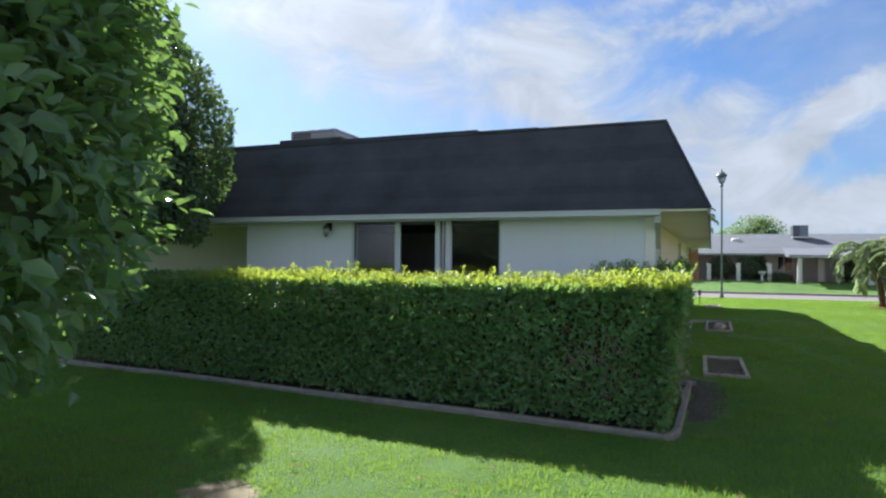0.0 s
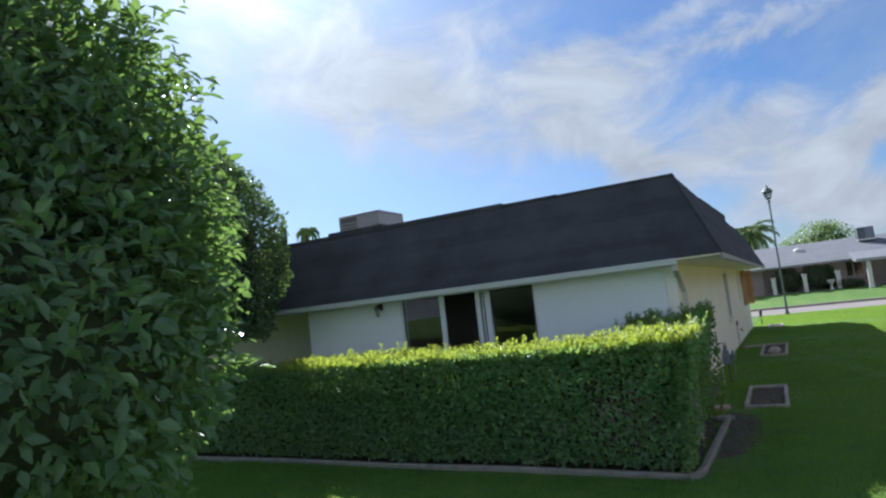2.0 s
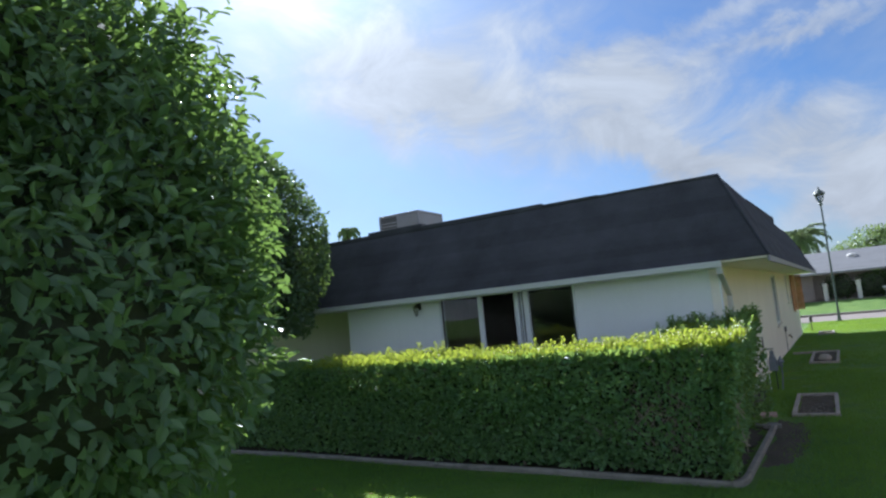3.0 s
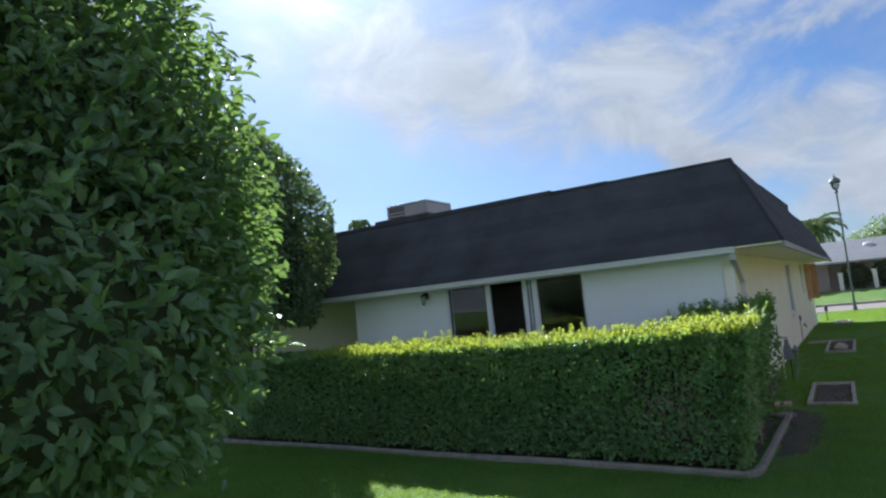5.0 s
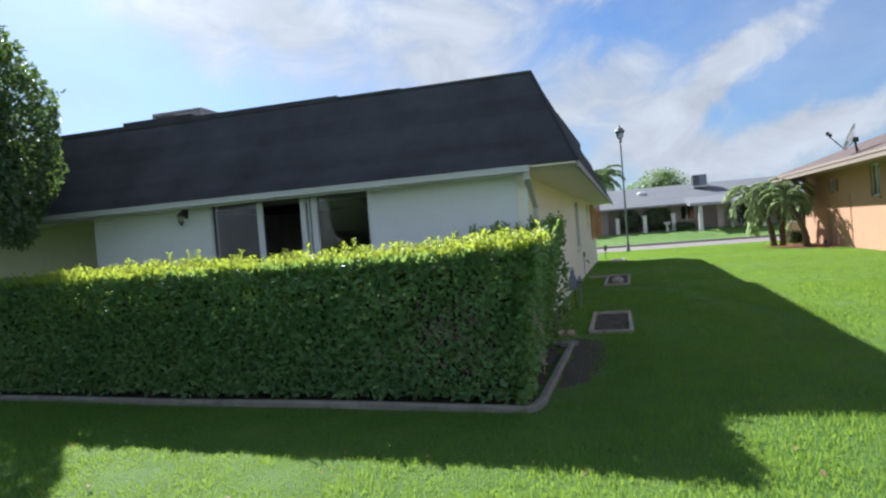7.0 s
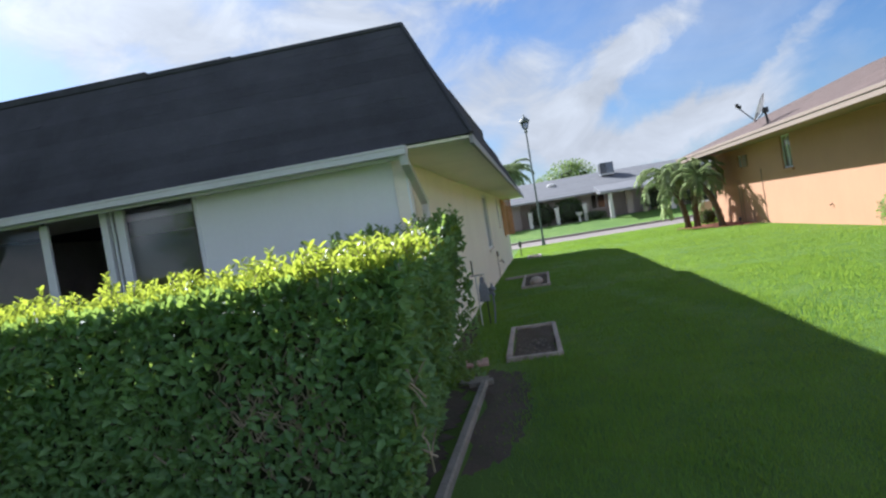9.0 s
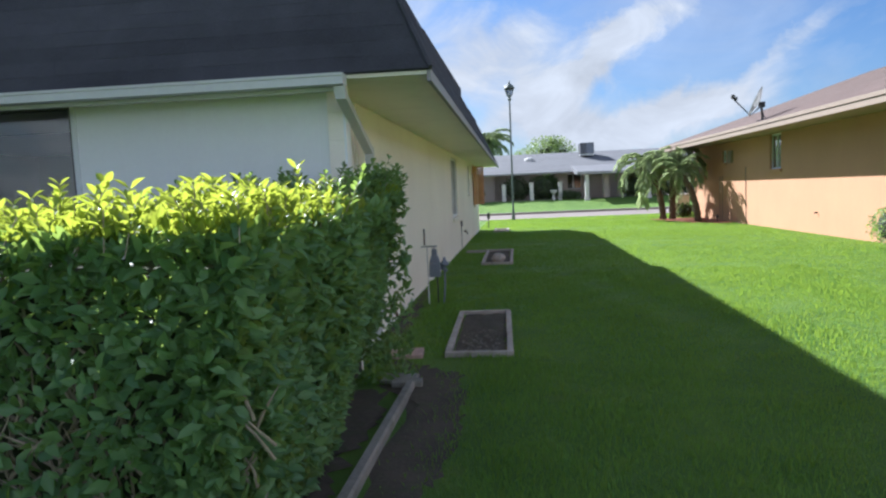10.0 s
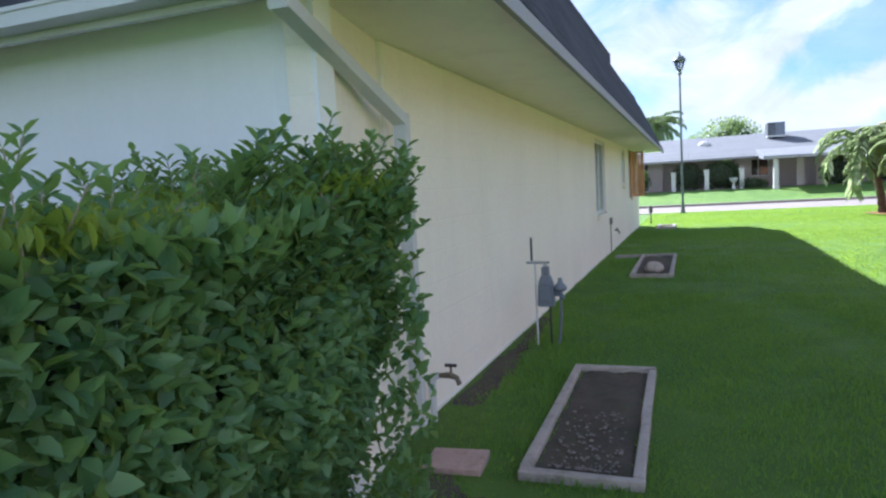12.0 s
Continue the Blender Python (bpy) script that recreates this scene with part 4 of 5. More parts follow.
def build_street_lamp():
    t = thing("street_lamp", (0.42, 33.7, 0), "slim dark street lamp with a lantern head", "street lamp")
    part("base", lathe([(0.085, -0.03), (0.085, 0.12), (0.065, 0.2), (0.055, 0.45), (0.046, 0.5)], 12), M_POLE, t)
    part("pole", lathe([(0.046, 0.45), (0.04, 3.0), (0.034, 5.32)], 10), M_POLE, t)
    part("collar", lathe([(0.04, 5.28), (0.08, 5.33), (0.08, 5.38), (0.05, 5.42), (0.11, 5.50)], 12), M_POLE, t)
    part("lantern_glass", lathe([(0.11, 5.50), (0.20, 5.82)], 8), M_LAMPGLASS, t)
    for k in range(8):
        a = k * math.tau / 8
        part("lantern_rib", tube([(0.112 * math.cos(a), 0.112 * math.sin(a), 5.5), (0.205 * math.cos(a), 0.205 * math.sin(a), 5.83)], 0.009, 5), M_POLE, t)
    part("lantern_roof", lathe([(0.245, 5.81), (0.245, 5.84), (0.17, 5.95), (0.06, 6.02), (0.035, 6.08), (0.03, 6.1), (0.01, 6.17)], 12), M_POLE, t)


build_street_lamp()


# ---- neighbour's house ----


def build_neighbour():
    t = thing("neighbour_house", (11, 20, 0), "peach stucco bungalow with a low brown shingle roof", "house")
    inv = t.matrix_basis.inverted()

    def put(name, bm, mat, label="", parent=None):
        ob = part(name, bm, mat, parent or t, label)
        if not parent:
            ob.matrix_parent_inverse = inv
        return ob

    X, Y0, Y1 = 7.40, 4.0, 30.4
    put("wall", wall_mesh((X, Y1), (X, Y0), 0.2, -0.05, 2.70, [(Y1 - 23.35, Y1 - 22.62, 1.62, 2.58), (Y1 - 27.25, Y1 - 26.85, 1.95, 2.35)]), M_PEACH, "sunlit peach stucco wall")
    put("wall", wall_mesh((15.5, Y1), (X + 0.201, Y1), 0.2, -0.05, 2.75), M_PEACH)
    put("wall", wall_mesh((X + 0.201, Y0 + 0.2), (15.5, Y0 + 0.2), 0.2, -0.05, 2.75), M_PEACH)
    put("wall", wall_mesh((15.5, Y0 + .2), (15.5, Y1), 0.2, -0.05, 2.75), M_PEACH)
    for y0, y1, z0, z1 in ((22.62, 23.35, 1.62, 2.58), (26.85, 27.25, 1.95, 2.35)):
        fr = bmesh.new()
        w = 0.045
        for a, b, c, e in ((y0, z0, y0 + w, z1), (y1 - w, z0, y1, z1), (y0 + w, z1 - w, y1 - w, z1), (y0 + w, z0, y1 - w, z0 + w), ((y0 + y1) / 2 - 0.018, z0 + w, (y0 + y1) / 2 + 0.018, z1 - w)):
            box(X + 0.06, a, b, X + 0.10, c, e, 0.0, fr)
        win = put("window", fr, M_ALU, "small aluminium window")
        put("pane", box(X + 0.075, y0 + w, z0 + w, X + 0.082, y1 - w, z1 - w), M_GLASS, "", win).visible_shadow = False
        put("blind", box(X + 0.13, y0 + 0.01, z0, X + 0.15, y1 - 0.01, z1), M_DARKROOM, "", win)
        put("sill", box(X - 0.06, y0 - 0.06, z0 - 0.08, X + 0.05, y1 + 0.06, z0, 0.008), M_PEACH, "", win)
    ex, ez, rx, rz = 6.28, 2.72, 11.6, 4.55
    deck = bmesh.new()
    hexa(deck, [(ex, Y0 - 0.6, ez), (16.5, Y0 - 0.6, ez), (16.5, Y1 + 0.6, ez), (ex, Y1 + 0.6, ez)], [(rx - 0.05, Y0 + 4, rz), (rx + 0.05, Y0 + 4, rz), (rx + 0.05, Y1 - 4.2, rz), (rx - 0.05, Y1 - 4.2, rz)])
    roof = put("roof", deck, M_BROWNROOF, "brown shingle hip roof")
    shingle_courses(roof, (ex - 0.03, Y1 + 0.63, ez + 0.035), (ex - 0.03, Y0 - 0.63, ez + 0.035), (rx - 0.05, Y1 - 4.2, rz + 0.02), (rx - 0.05, Y0 + 4, rz + 0.02), 0.17, M_BROWNROOF, "")
    put("fascia", box(ex - 0.03, Y0 - 0.6, ez - 0.17, ex, Y1 + 0.63, ez - 0.05, 0.004), M_FASCIA, "beige fascia board")
    put("fascia_trim", box(ex - 0.055, Y0 - 0.61, ez - 0.046, ex, Y1 + 0.64, ez + 0.02, 0.004), M_FASCIA)
    put("drip_edge", box(ex - 0.05, Y0 - 0.62, ez + 0.022, ex + 0.04, Y1 + 0.65, ez + 0.034), M_FASCIA)
    put("fascia", box(ex, Y1 + 0.60, ez - 0.20, 16.5, Y1 + 0.63, ez + 0.02, 0.004), M_FASCIA)
    put("soffit", box(ex + 0.002, Y0 - 0.6, ez - 0.13, X - 0.003, Y1 + 0.597, ez - 0.105), M_FASCIA)
    put("soffit", box(X - 0.002, Y1 + 0.003, ez - 0.13, 16.5, Y1 + 0.597, ez - 0.105), M_FASCIA)
    for y in (25.1, 27.2, 27.45):
        put("conduit", tube([(X - 0.02, y, -0.05), (X - 0.02, y, 1.75 if y < 26 else 1.5)], 0.011, 6), M_FASCIA)
    put("vent_box", box(X - 0.07, 26.2, 1.92, X + 0.0, 26.55, 2.32, 0.01), M_FASCIA, "small wall vent box")
    put("hose_bib", tube([(X - 0.005, 20.6, 0.52), (X - 0.07, 20.6, 0.5)], 0.018, 6), M_IRON)


build_neighbour()


def build_dish():
    t = thing("satellite_dish", (6.53, 21.6, 2.825), "grey satellite dish on a mast at the roof edge", "satellite dish")
    part("foot", box(-0.10, -0.14, -0.06, 0.12, 0.14, 0.02, 0.005), M_IRON, t)
    part("mast", tube([(0, 0, 0), (0, 0.02, 0.20), (-0.02, 0.04, 0.36)], 0.028, 8), M_IRON, t)
    for y in (-0.12, 0.12):
        part("brace", tube([(0.05, y, 0.0), (0, 0.02, 0.22)], 0.012, 6), M_IRON, t)
    # the reflector: a shallow bowl facing up the street
    axis = Vector((-0.83, 0.36, 0.42)).normalized()
    u = axis.cross(Vector((0, 0, 1))).normalized()
    v = u.cross(axis)
    c = Vector((-0.06, 0.06, 0.46))
    bm = bmesh.new()
    rings = []
    for k in range(5):
        f = k / 4
        rings.append([bm.verts.new(c + (u * math.cos(a) * 0.33 + v * math.sin(a) * 0.40) * f + axis * (0.10 * f * f)) for a in [j * math.tau / 24 for j in range(24)]] if k else [bm.verts.new(c)])
    for j in range(24):
        bm.faces.new((rings[0][0], rings[1][j], rings[1][(j + 1) % 24]))
    for a, b in zip(rings[1:], rings[2:]):
        for j in range(24):
            bm.faces.new((a[j], b[j], b[(j + 1) % 24], a[(j + 1) % 24]))
    bmesh.ops.solidify(bm, geom=list(bm.faces), thickness=0.012)
    part("reflector", bm, M_DISH, t, "oval grey reflector", True)
    part("bracket", box(-0.07, -0.05, 0.33, 0.05, 0.09, 0.47, 0.01), M_IRON, t)
    tip = c + axis * 0.62 + v * -0.10
    foot = c - v * 0.36 + axis * 0.05
    part("feed_arm", tube([c - v * 0.12 - axis * 0.05, foot, tip], 0.016, 6), M_IRON, t)
    part("feed_horn", tube([tip - axis * 0.02, tip - axis * 0.10 + v * 0.03], [0.035, 0.05], 10), M_IRON, t)
    part("feed_box", box(tip.x - 0.04, tip.y - 0.04, tip.z - 0.01, tip.x + 0.04, tip.y + 0.04, tip.z + 0.09, 0.01), M_IRON, t)


build_dish()

# ---- far house across the street ----


def build_far_house():
    t = thing("far_house", (6, 52, 0.6), "long low house with a grey shingle roof and white porch posts", "house")
    inv = t.matrix_basis.inverted()
    G = 0.55

    def put(name, bm, mat, label="", parent=None):
        ob = part(name, bm, mat, parent or t, label)
        if not parent:
            ob.matrix_parent_inverse = inv
        return ob

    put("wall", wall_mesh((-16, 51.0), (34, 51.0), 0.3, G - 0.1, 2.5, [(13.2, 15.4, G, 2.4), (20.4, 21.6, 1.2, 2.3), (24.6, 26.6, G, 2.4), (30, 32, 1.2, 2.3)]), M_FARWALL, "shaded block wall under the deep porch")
    # solid block, coloured dark in place of unlit rooms
    put("wall", box(-16, 51.35, G - 0.1, 34, 60, 2.5), M_FARDARK, "solid block painted dark for the unlit interior")
    put("porch_floor", box(-16, 48.3, G - 0.2, 34, 51, G + 0.03), M_KERB, "pale concrete porch floor")
    deck = bmesh.new()
    hexa(deck, [(-17, 48.9, 2.42), (35, 48.9, 2.30), (35, 62, 2.4), (-17, 62, 2.4)], [(-16, 54.6, 3.95), (33, 54.6, 3.95), (33, 55, 3.95), (-16, 55, 3.95)])
    roof = put("roof", deck, M_GREYROOF, "light grey shingle roof")
    shingle_courses(roof, (-17, 48.87, 2.43), (35, 48.87, 2.31), (-16, 54.6, 3.97), (33, 54.6, 3.97), 0.45, M_GREYROOF, "")
    put("fascia", box(-17, 48.8, 2.30, 4.6, 48.86, 2.42), M_SIDEFASCIA, "", )
    # projecting porch roof on posts
    pr = bmesh.new()
    hexa(pr, [(4.8, 46.6, 2.12), (9.6, 46.6, 2.08), (9.6, 49.6, 2.3), (4.8, 49.6, 2.3)], [(4.8, 46.6, 2.3), (9.6, 46.6, 2.26), (9.6, 51.4, 2.95), (4.8, 51.4, 2.95)])
    put("porch_roof", pr, M_GREYROOF, "grey porch roof")
    put("fascia", box(4.75, 46.5, 2.12, 9.65, 46.58, 2.26), M_SIDEFASCIA, "grey porch fascia")
    for x, y, w, zt in ((5.42, 46.9, 0.12, 2.1), (9.3, 46.9, 0.12, 2.1)):
        c = put("porch_post", box(x - w, y - 0.13, G - 0.2, x + w, y + 0.13, zt, 0.02), M_COLUMN, "white square porch post")
        put("post_base", box(x - w - 0.04, y - 0.17, G - 0.2, x + w + 0.04, y + 0.17, G + 0.05, 0.01), M_COLUMN, "", c)
    for x in (-5.2, -1.0, 1.6, 4.1, 6.9, 7.9, 14.0, 18.0):
        put("pillar", box(x - (0.45 if x < 5 or x > 9 else 0.2), 50.3 if x < 5 or x > 9 else 48.6, G, x + (0.45 if x < 5 or x > 9 else 0.2), 50.95 if x < 5 or x > 9 else 49.0, 2.42 if x < 5 or x > 9 else 2.28, 0.02), M_FARWALL, "block pillar")
    for x0, x1, z0, z1 in ((-2.8, -0.6, G, 2.4), (4.4, 5.6, 1.2, 2.3), (8.6, 10.6, G, 2.4), (14, 16, 1.2, 2.3)):
        fr = bmesh.new()
        w = 0.06
        for a, b, c, e in ((x0, z0, x0 + w, z1), (x1 - w, z0, x1, z1), (x0 + w, z1 - w, x1 - w, z1), (x0 + w, z0, x1 - w, z0 + w), ((x0 + x1) / 2 - 0.03, z0 + w, (x0 + x1) / 2 + 0.03, z1 - w)):
            box(a, 51.05, b, c, 51.12, e, 0.0, fr)
        win = put("window", fr, M_ALU, "shaded porch window")
        put("pane", box(x0 + w, 51.08, z0 + w, x1 - w, 51.09, z1 - w), M_GLASS, "", win)
    for x, y, z in ((2.0, 52.6, 3.42), (9.3, 51.4, 3.08), (12.3, 53.8, 3.72)):
        put("roof_vent", lathe([(0.34, -0.2), (0.34, 0.05), (0.28, 0.14), (0.12, 0.2)], 12, (x, y, z)), M_COLUMN, "white round roof vent")


build_far_house()
build_ac("rooftop_air_conditioner", (6.25, 53.3, 3.60), 1.0, 1.0, 0.92, "dark box air conditioner on a far grey roof", M_METER)
for i, (x, h) in enumerate(((0.08, 1.16), (1.92, 1.22), (3.8, 1.2), (-3.4, 1.1))):
    c = thing("garden_column", (x, 47.9, 0.52), "short white garden column on the far lawn", "column", "white columns across the street")
    part("shaft", box(-0.12, -0.12, -0.1, 0.12, 0.12, h - 0.06, 0.015), M_COLUMN, c)
    part("cap", box(-0.16, -0.16, h - 0.06, 0.16, 0.16, h, 0.015), M_COLUMN, c)
bl = thing("lawn_ornament", (3.35, 47.8, 0.53), "small pale stone garden urn across the street", "ornament")
part("bowl", lathe([(0.12, -0.05), (0.10, 0.1), (0.06, 0.3), (0.08, 0.4), (0.22, 0.55), (0.25, 0.66), (0.20, 0.68)], 12), M_COLUMN, bl)

# ---- foliage ----


def blob_points(rng, count, centre, radii, seed, rough=0.16, low=-1.0, depth=0.30):
    """Points in the outer shell of a lumpy rounded crown, with outward directions."""
    n = unit(rng.normal(0, 1, (count * 2, 3)))
    n = n[n[:, 2] > low][:count]
    swell = 1 + rough * lumps(n * 2.2, seed, 1.3) + rough * 0.5 * lumps(n * 6, seed + 1, 1.4)
    r = swell * (1 - depth * rng.uniform(0, 1, len(n)) ** 2)
    return np.array(centre) + n * np.array(radii) * r[:, None], unit(n / np.array(radii)), n


def shrub(name, at, radii, count, leaf, mat, label, category="shrub", seed=1, slim=0.5, group=""):
    t = thing(name, at, label, category, group)
    rng = np.random.RandomState(seed)
    p, out, n = blob_points(rng, count, (0, 0, radii[2]), radii, seed, low=-0.9)
    p = p[p[:, 2] > 0.02]
    out = out[:len(p)]
    along = unit((p - [0, 0, radii[2] * 0.6]) * 0.7 + rng.normal(0, 0.5, p.shape))
    v, f = leaves(rng, p, along, rng.normal(0, 0.5, p.shape) + [0, 0, 0.8], leaf, slim)
    tagged(link_mesh("foliage", raw_mesh("foliage", v, f), mat, t), kind="stuff")
    # added solid core, dark to pass for shade between the leaves
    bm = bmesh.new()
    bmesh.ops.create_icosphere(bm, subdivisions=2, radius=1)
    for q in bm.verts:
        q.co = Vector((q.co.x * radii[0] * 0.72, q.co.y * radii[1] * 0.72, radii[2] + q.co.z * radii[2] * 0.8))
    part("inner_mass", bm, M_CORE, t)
    return t


def limb(bm, a, b, r0, r1, rng, bend=0.15, steps=6):
    a, b = Vector(a), Vector(b)
    pts = []
    off = Vector(rng.normal(0, bend, 3)) * (b - a).length
    for i in range(steps + 1):
        f = i / steps
        pts.append(a.lerp(b, f) + off * math.sin(f * math.pi))
    tube(pts, [r0 + (r1 - r0) * i / steps for i in range(steps + 1)], 8, bm)
    return pts


def tree(name, at, blobs, leaf, mat, label, seed, trunk_r=0.14, fork=0.9, slim=0.5, sprigs=0, low=-1.0, droop=0.15, core_size=0.74, depth=0.3, rough=0.17):
    """A tree: tapered trunk, limbs to each clump of the crown, and leaves in the clumps' outer shells."""
    t = thing(name, at, label, "tree")
    rng = np.random.RandomState(seed)
    bm = bmesh.new()
    limb(bm, (0, 0, -0.05), (0.05, 0.04, fork), trunk_r * 1.25, trunk_r * 0.9, rng, 0.04, 8)
    part("trunk", bm, M_BARK, t, "rough brown trunk", True)
    pieces = []
    core = bmesh.new()
    for i, (c, r, count) in enumerate(blobs):
        bm = bmesh.new()
        limb(bm, (0.05, 0.04, fork - 0.1), c, trunk_r * 0.6, 0.025, rng, 0.1)
        for _ in range(5):
            q = Vector(c) + Vector(unit(rng.normal(0, 1, (1, 3)))[0] * np.array(r) * 0.75)
            limb(bm, Vector(c).lerp(Vector((0.05, 0.04, fork)), 0.3), q, 0.03, 0.008, rng, 0.1, 5)
        part("limb", bm, M_BARK, t, "", True)
        p, out, n = blob_points(rng, count, c, r, seed + i * 11, rough, low, depth)
        along = unit(out * 0.55 + rng.normal(0, 0.5, p.shape) + [0, 0, -droop])
        face = out * 0.7 + [0, 0, 0.6] + rng.normal(0, 0.35, p.shape)
        pieces.append(leaves(rng, p, along, face, leaf, slim))
        if sprigs:
            # shoots that stand out of the outline, leaves in pairs along them
            k = rng.choice(len(p), sprigs, replace=False)
            for base, o in zip(p[k], out[k]):
                if rng.rand() < 0.25:
                    o = unit((o + [0, 0, 0.8])[None])[0]
                d = unit((o + rng.normal(0, 0.35, 3))[None])[0]
                ln = rng.uniform(0.12, 0.42)
                m = int(ln / 0.045) + 1
                s = base + d * np.linspace(0, ln, m)[:, None]
                al = d * 0.6 + rng.normal(0, 0.6, (m, 3))
                pieces.append(leaves(rng, s, al, rng.normal(0, 0.4, (m, 3)) + [0, 0, 0.7], leaf * 0.9, slim))
        # added solid per clump, coloured dark as the crown's inner shade
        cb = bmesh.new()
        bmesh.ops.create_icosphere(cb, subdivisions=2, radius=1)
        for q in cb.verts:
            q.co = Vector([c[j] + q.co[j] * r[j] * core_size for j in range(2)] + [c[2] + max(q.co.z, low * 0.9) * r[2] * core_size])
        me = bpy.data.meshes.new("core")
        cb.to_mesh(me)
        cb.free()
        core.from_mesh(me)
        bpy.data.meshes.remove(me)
    tagged(part("inner_mass", core, M_CORE, t, "solid core painted dark for the shade inside the crown"), kind="stuff")
    v, f = join(pieces)
    tagged(link_mesh("crown", raw_mesh("crown", v, f), mat, t, "dense glossy leaves"), kind="stuff")
    return t


# big broad-leaved tree beside the walk
tree("broadleaf_tree", (-5.0, 1.75, 0),
     [((0.0, -0.15, 2.7), (1.95, 1.9, 1.9), 15000), ((0.98, -0.25, 1.9), (1.5, 1.45, 1.2), 10000), ((0.3, 0.35, 3.4), (1.3, 1.35, 1.3), 7000),
      ((-0.7, -0.4, 4.2), (1.7, 1.7, 1.4), 6000), ((0.9, 0.15, 2.5), (1.1, 1.2, 1.2), 5500), ((0.2, -1.0, 3.3), (1.4, 1.2, 1.4), 5000), ((-0.9, 0.6, 2.2), (1.5, 1.6, 1.5), 4000)],
     0.105, M_TREE, "dense broad-leaved tree with glossy dark leaves over the lawn", 21, 0.16, 1.1, 0.48, 130)
# rounded clipped tree by the house
tree("clipped_tree", (-9.7, 8.15, 0),
     [((0.10, -0.60, 3.1), (2.40, 1.4, 2.3), 34000), ((-2.2, -0.5, 3.6), (2.2, 1.5, 2.3), 7000), ((-0.5, -0.6, 4.3), (1.7, 1.3, 1.3), 7000)],
     0.09, M_TREE_B, "rounded clipped tree whose crown meets the roof", 33, 0.20, 1.9, 0.5, 40, low=-0.58, core_size=0.86, depth=0.16, rough=0.08)

# ---- the hedge ----


def hedge_top(x, y):
    return 1.285 + 0.04 * np.clip((x + 7.5) / 6.5, 0, 1) + 0.09 * np.clip((y - 7.45) / 1.3, 0, 1) * (x > -2.4)


def hedge_front(x):
    return 6.25 + 0.102 * (-0.9 - x)


H_LEFT, H_RIGHT, H_DEEP, H_ARM, H_BACK = -9.2, -0.77, 0.98, 1.1, 9.12


def hedge_samples(rng, count):
    """Points on the hedge's faces with their outward directions: front, top, right side, inner side, left end."""
    pts, outs = [], []

    def add(p, o):
        pts.append(p)
        outs.append(np.broadcast_to(o, p.shape))

    n = int(count * 0.33)
    x = H_LEFT + (H_RIGHT - H_LEFT) * rng.uniform(0, 1, n) ** 0.75
    z = rng.uniform(0.06, 1, n)
    x = np.minimum(x, H_RIGHT - 0.23 * (1 - z))
    add(np.column_stack([x, hedge_front(x) - 0.13 * z, z * hedge_top(x, 6.2)]), np.array([0.1, -1, 0.05]))
    n = int(count * 0.27)
    x = H_LEFT + (H_RIGHT - H_LEFT) * rng.uniform(0, 1, n) ** 0.75
    y = hedge_front(x) - 0.13 + rng.uniform(0, H_DEEP, n)
    add(np.column_stack([x, y, hedge_top(x, y)]), np.array([0, -0.1, 1.0]))
    n = int(count * 0.12)
    x, y = rng.uniform(H_RIGHT - H_ARM, H_RIGHT, n), rng.uniform(7.0, H_BACK, n)
    add(np.column_stack([x, y, hedge_top(x, y)]), np.array([0.1, 0, 1.0]))
    n = int(count * 0.20)
    y, z = rng.uniform(6.1, H_BACK, n), rng.uniform(0.05, 1, n)
    add(np.column_stack([H_RIGHT - 0.23 * (1 - z) - np.clip((y - 7.4) / 1.7, 0, 1) * (0.07 + 0.13 * (1 - z)), y, z * hedge_top(-1.0, y)]), np.array([1, -0.1, 0.08]))
    n = int(count * 0.05)
    x = rng.uniform(H_LEFT, H_RIGHT - H_ARM, n)
    z = rng.uniform(0.3, 1, n)
    add(np.column_stack([x, hedge_front(x) + H_DEEP, z * hedge_top(x, 7.0)]), np.array([0, 1, 0.2]))
    n = int(count * 0.03)
    y, z = hedge_front(H_LEFT) + rng.uniform(0, H_DEEP, n), rng.uniform(0.05, 1, n)
    add(np.column_stack([np.full(n, H_LEFT), y, z * hedge_top(H_LEFT, y)]), np.array([-1, 0, 0.15]))
    n = int(count * 0.03)
    x, z = rng.uniform(H_RIGHT - H_ARM, H_RIGHT, n), rng.uniform(0.05, 1, n)
    add(np.column_stack([x, np.full(n, H_BACK), z * hedge_top(x, H_BACK)]), np.array([0, 1, 0.2]))
    p, o = np.concatenate(pts), unit(np.concatenate(outs).astype(float))
    bulge = 0.07 * lumps(p, 5, 2.1) + 0.035 * lumps(p, 6, 6.0)
    # rounded shoulders
    edge = np.clip((p[:, 2] - hedge_top(p[:, 0], p[:, 1]) + 0.12) / 0.12, 0, 1)
    inward = np.where(o[:, 2:] < 0.5, edge[:, None] * -0.05, 0)
    q = p + o * (bulge[:, None] + inward - 0.09 * rng.uniform(0, 1, (len(p), 1)) ** 1.5)
    return q, o


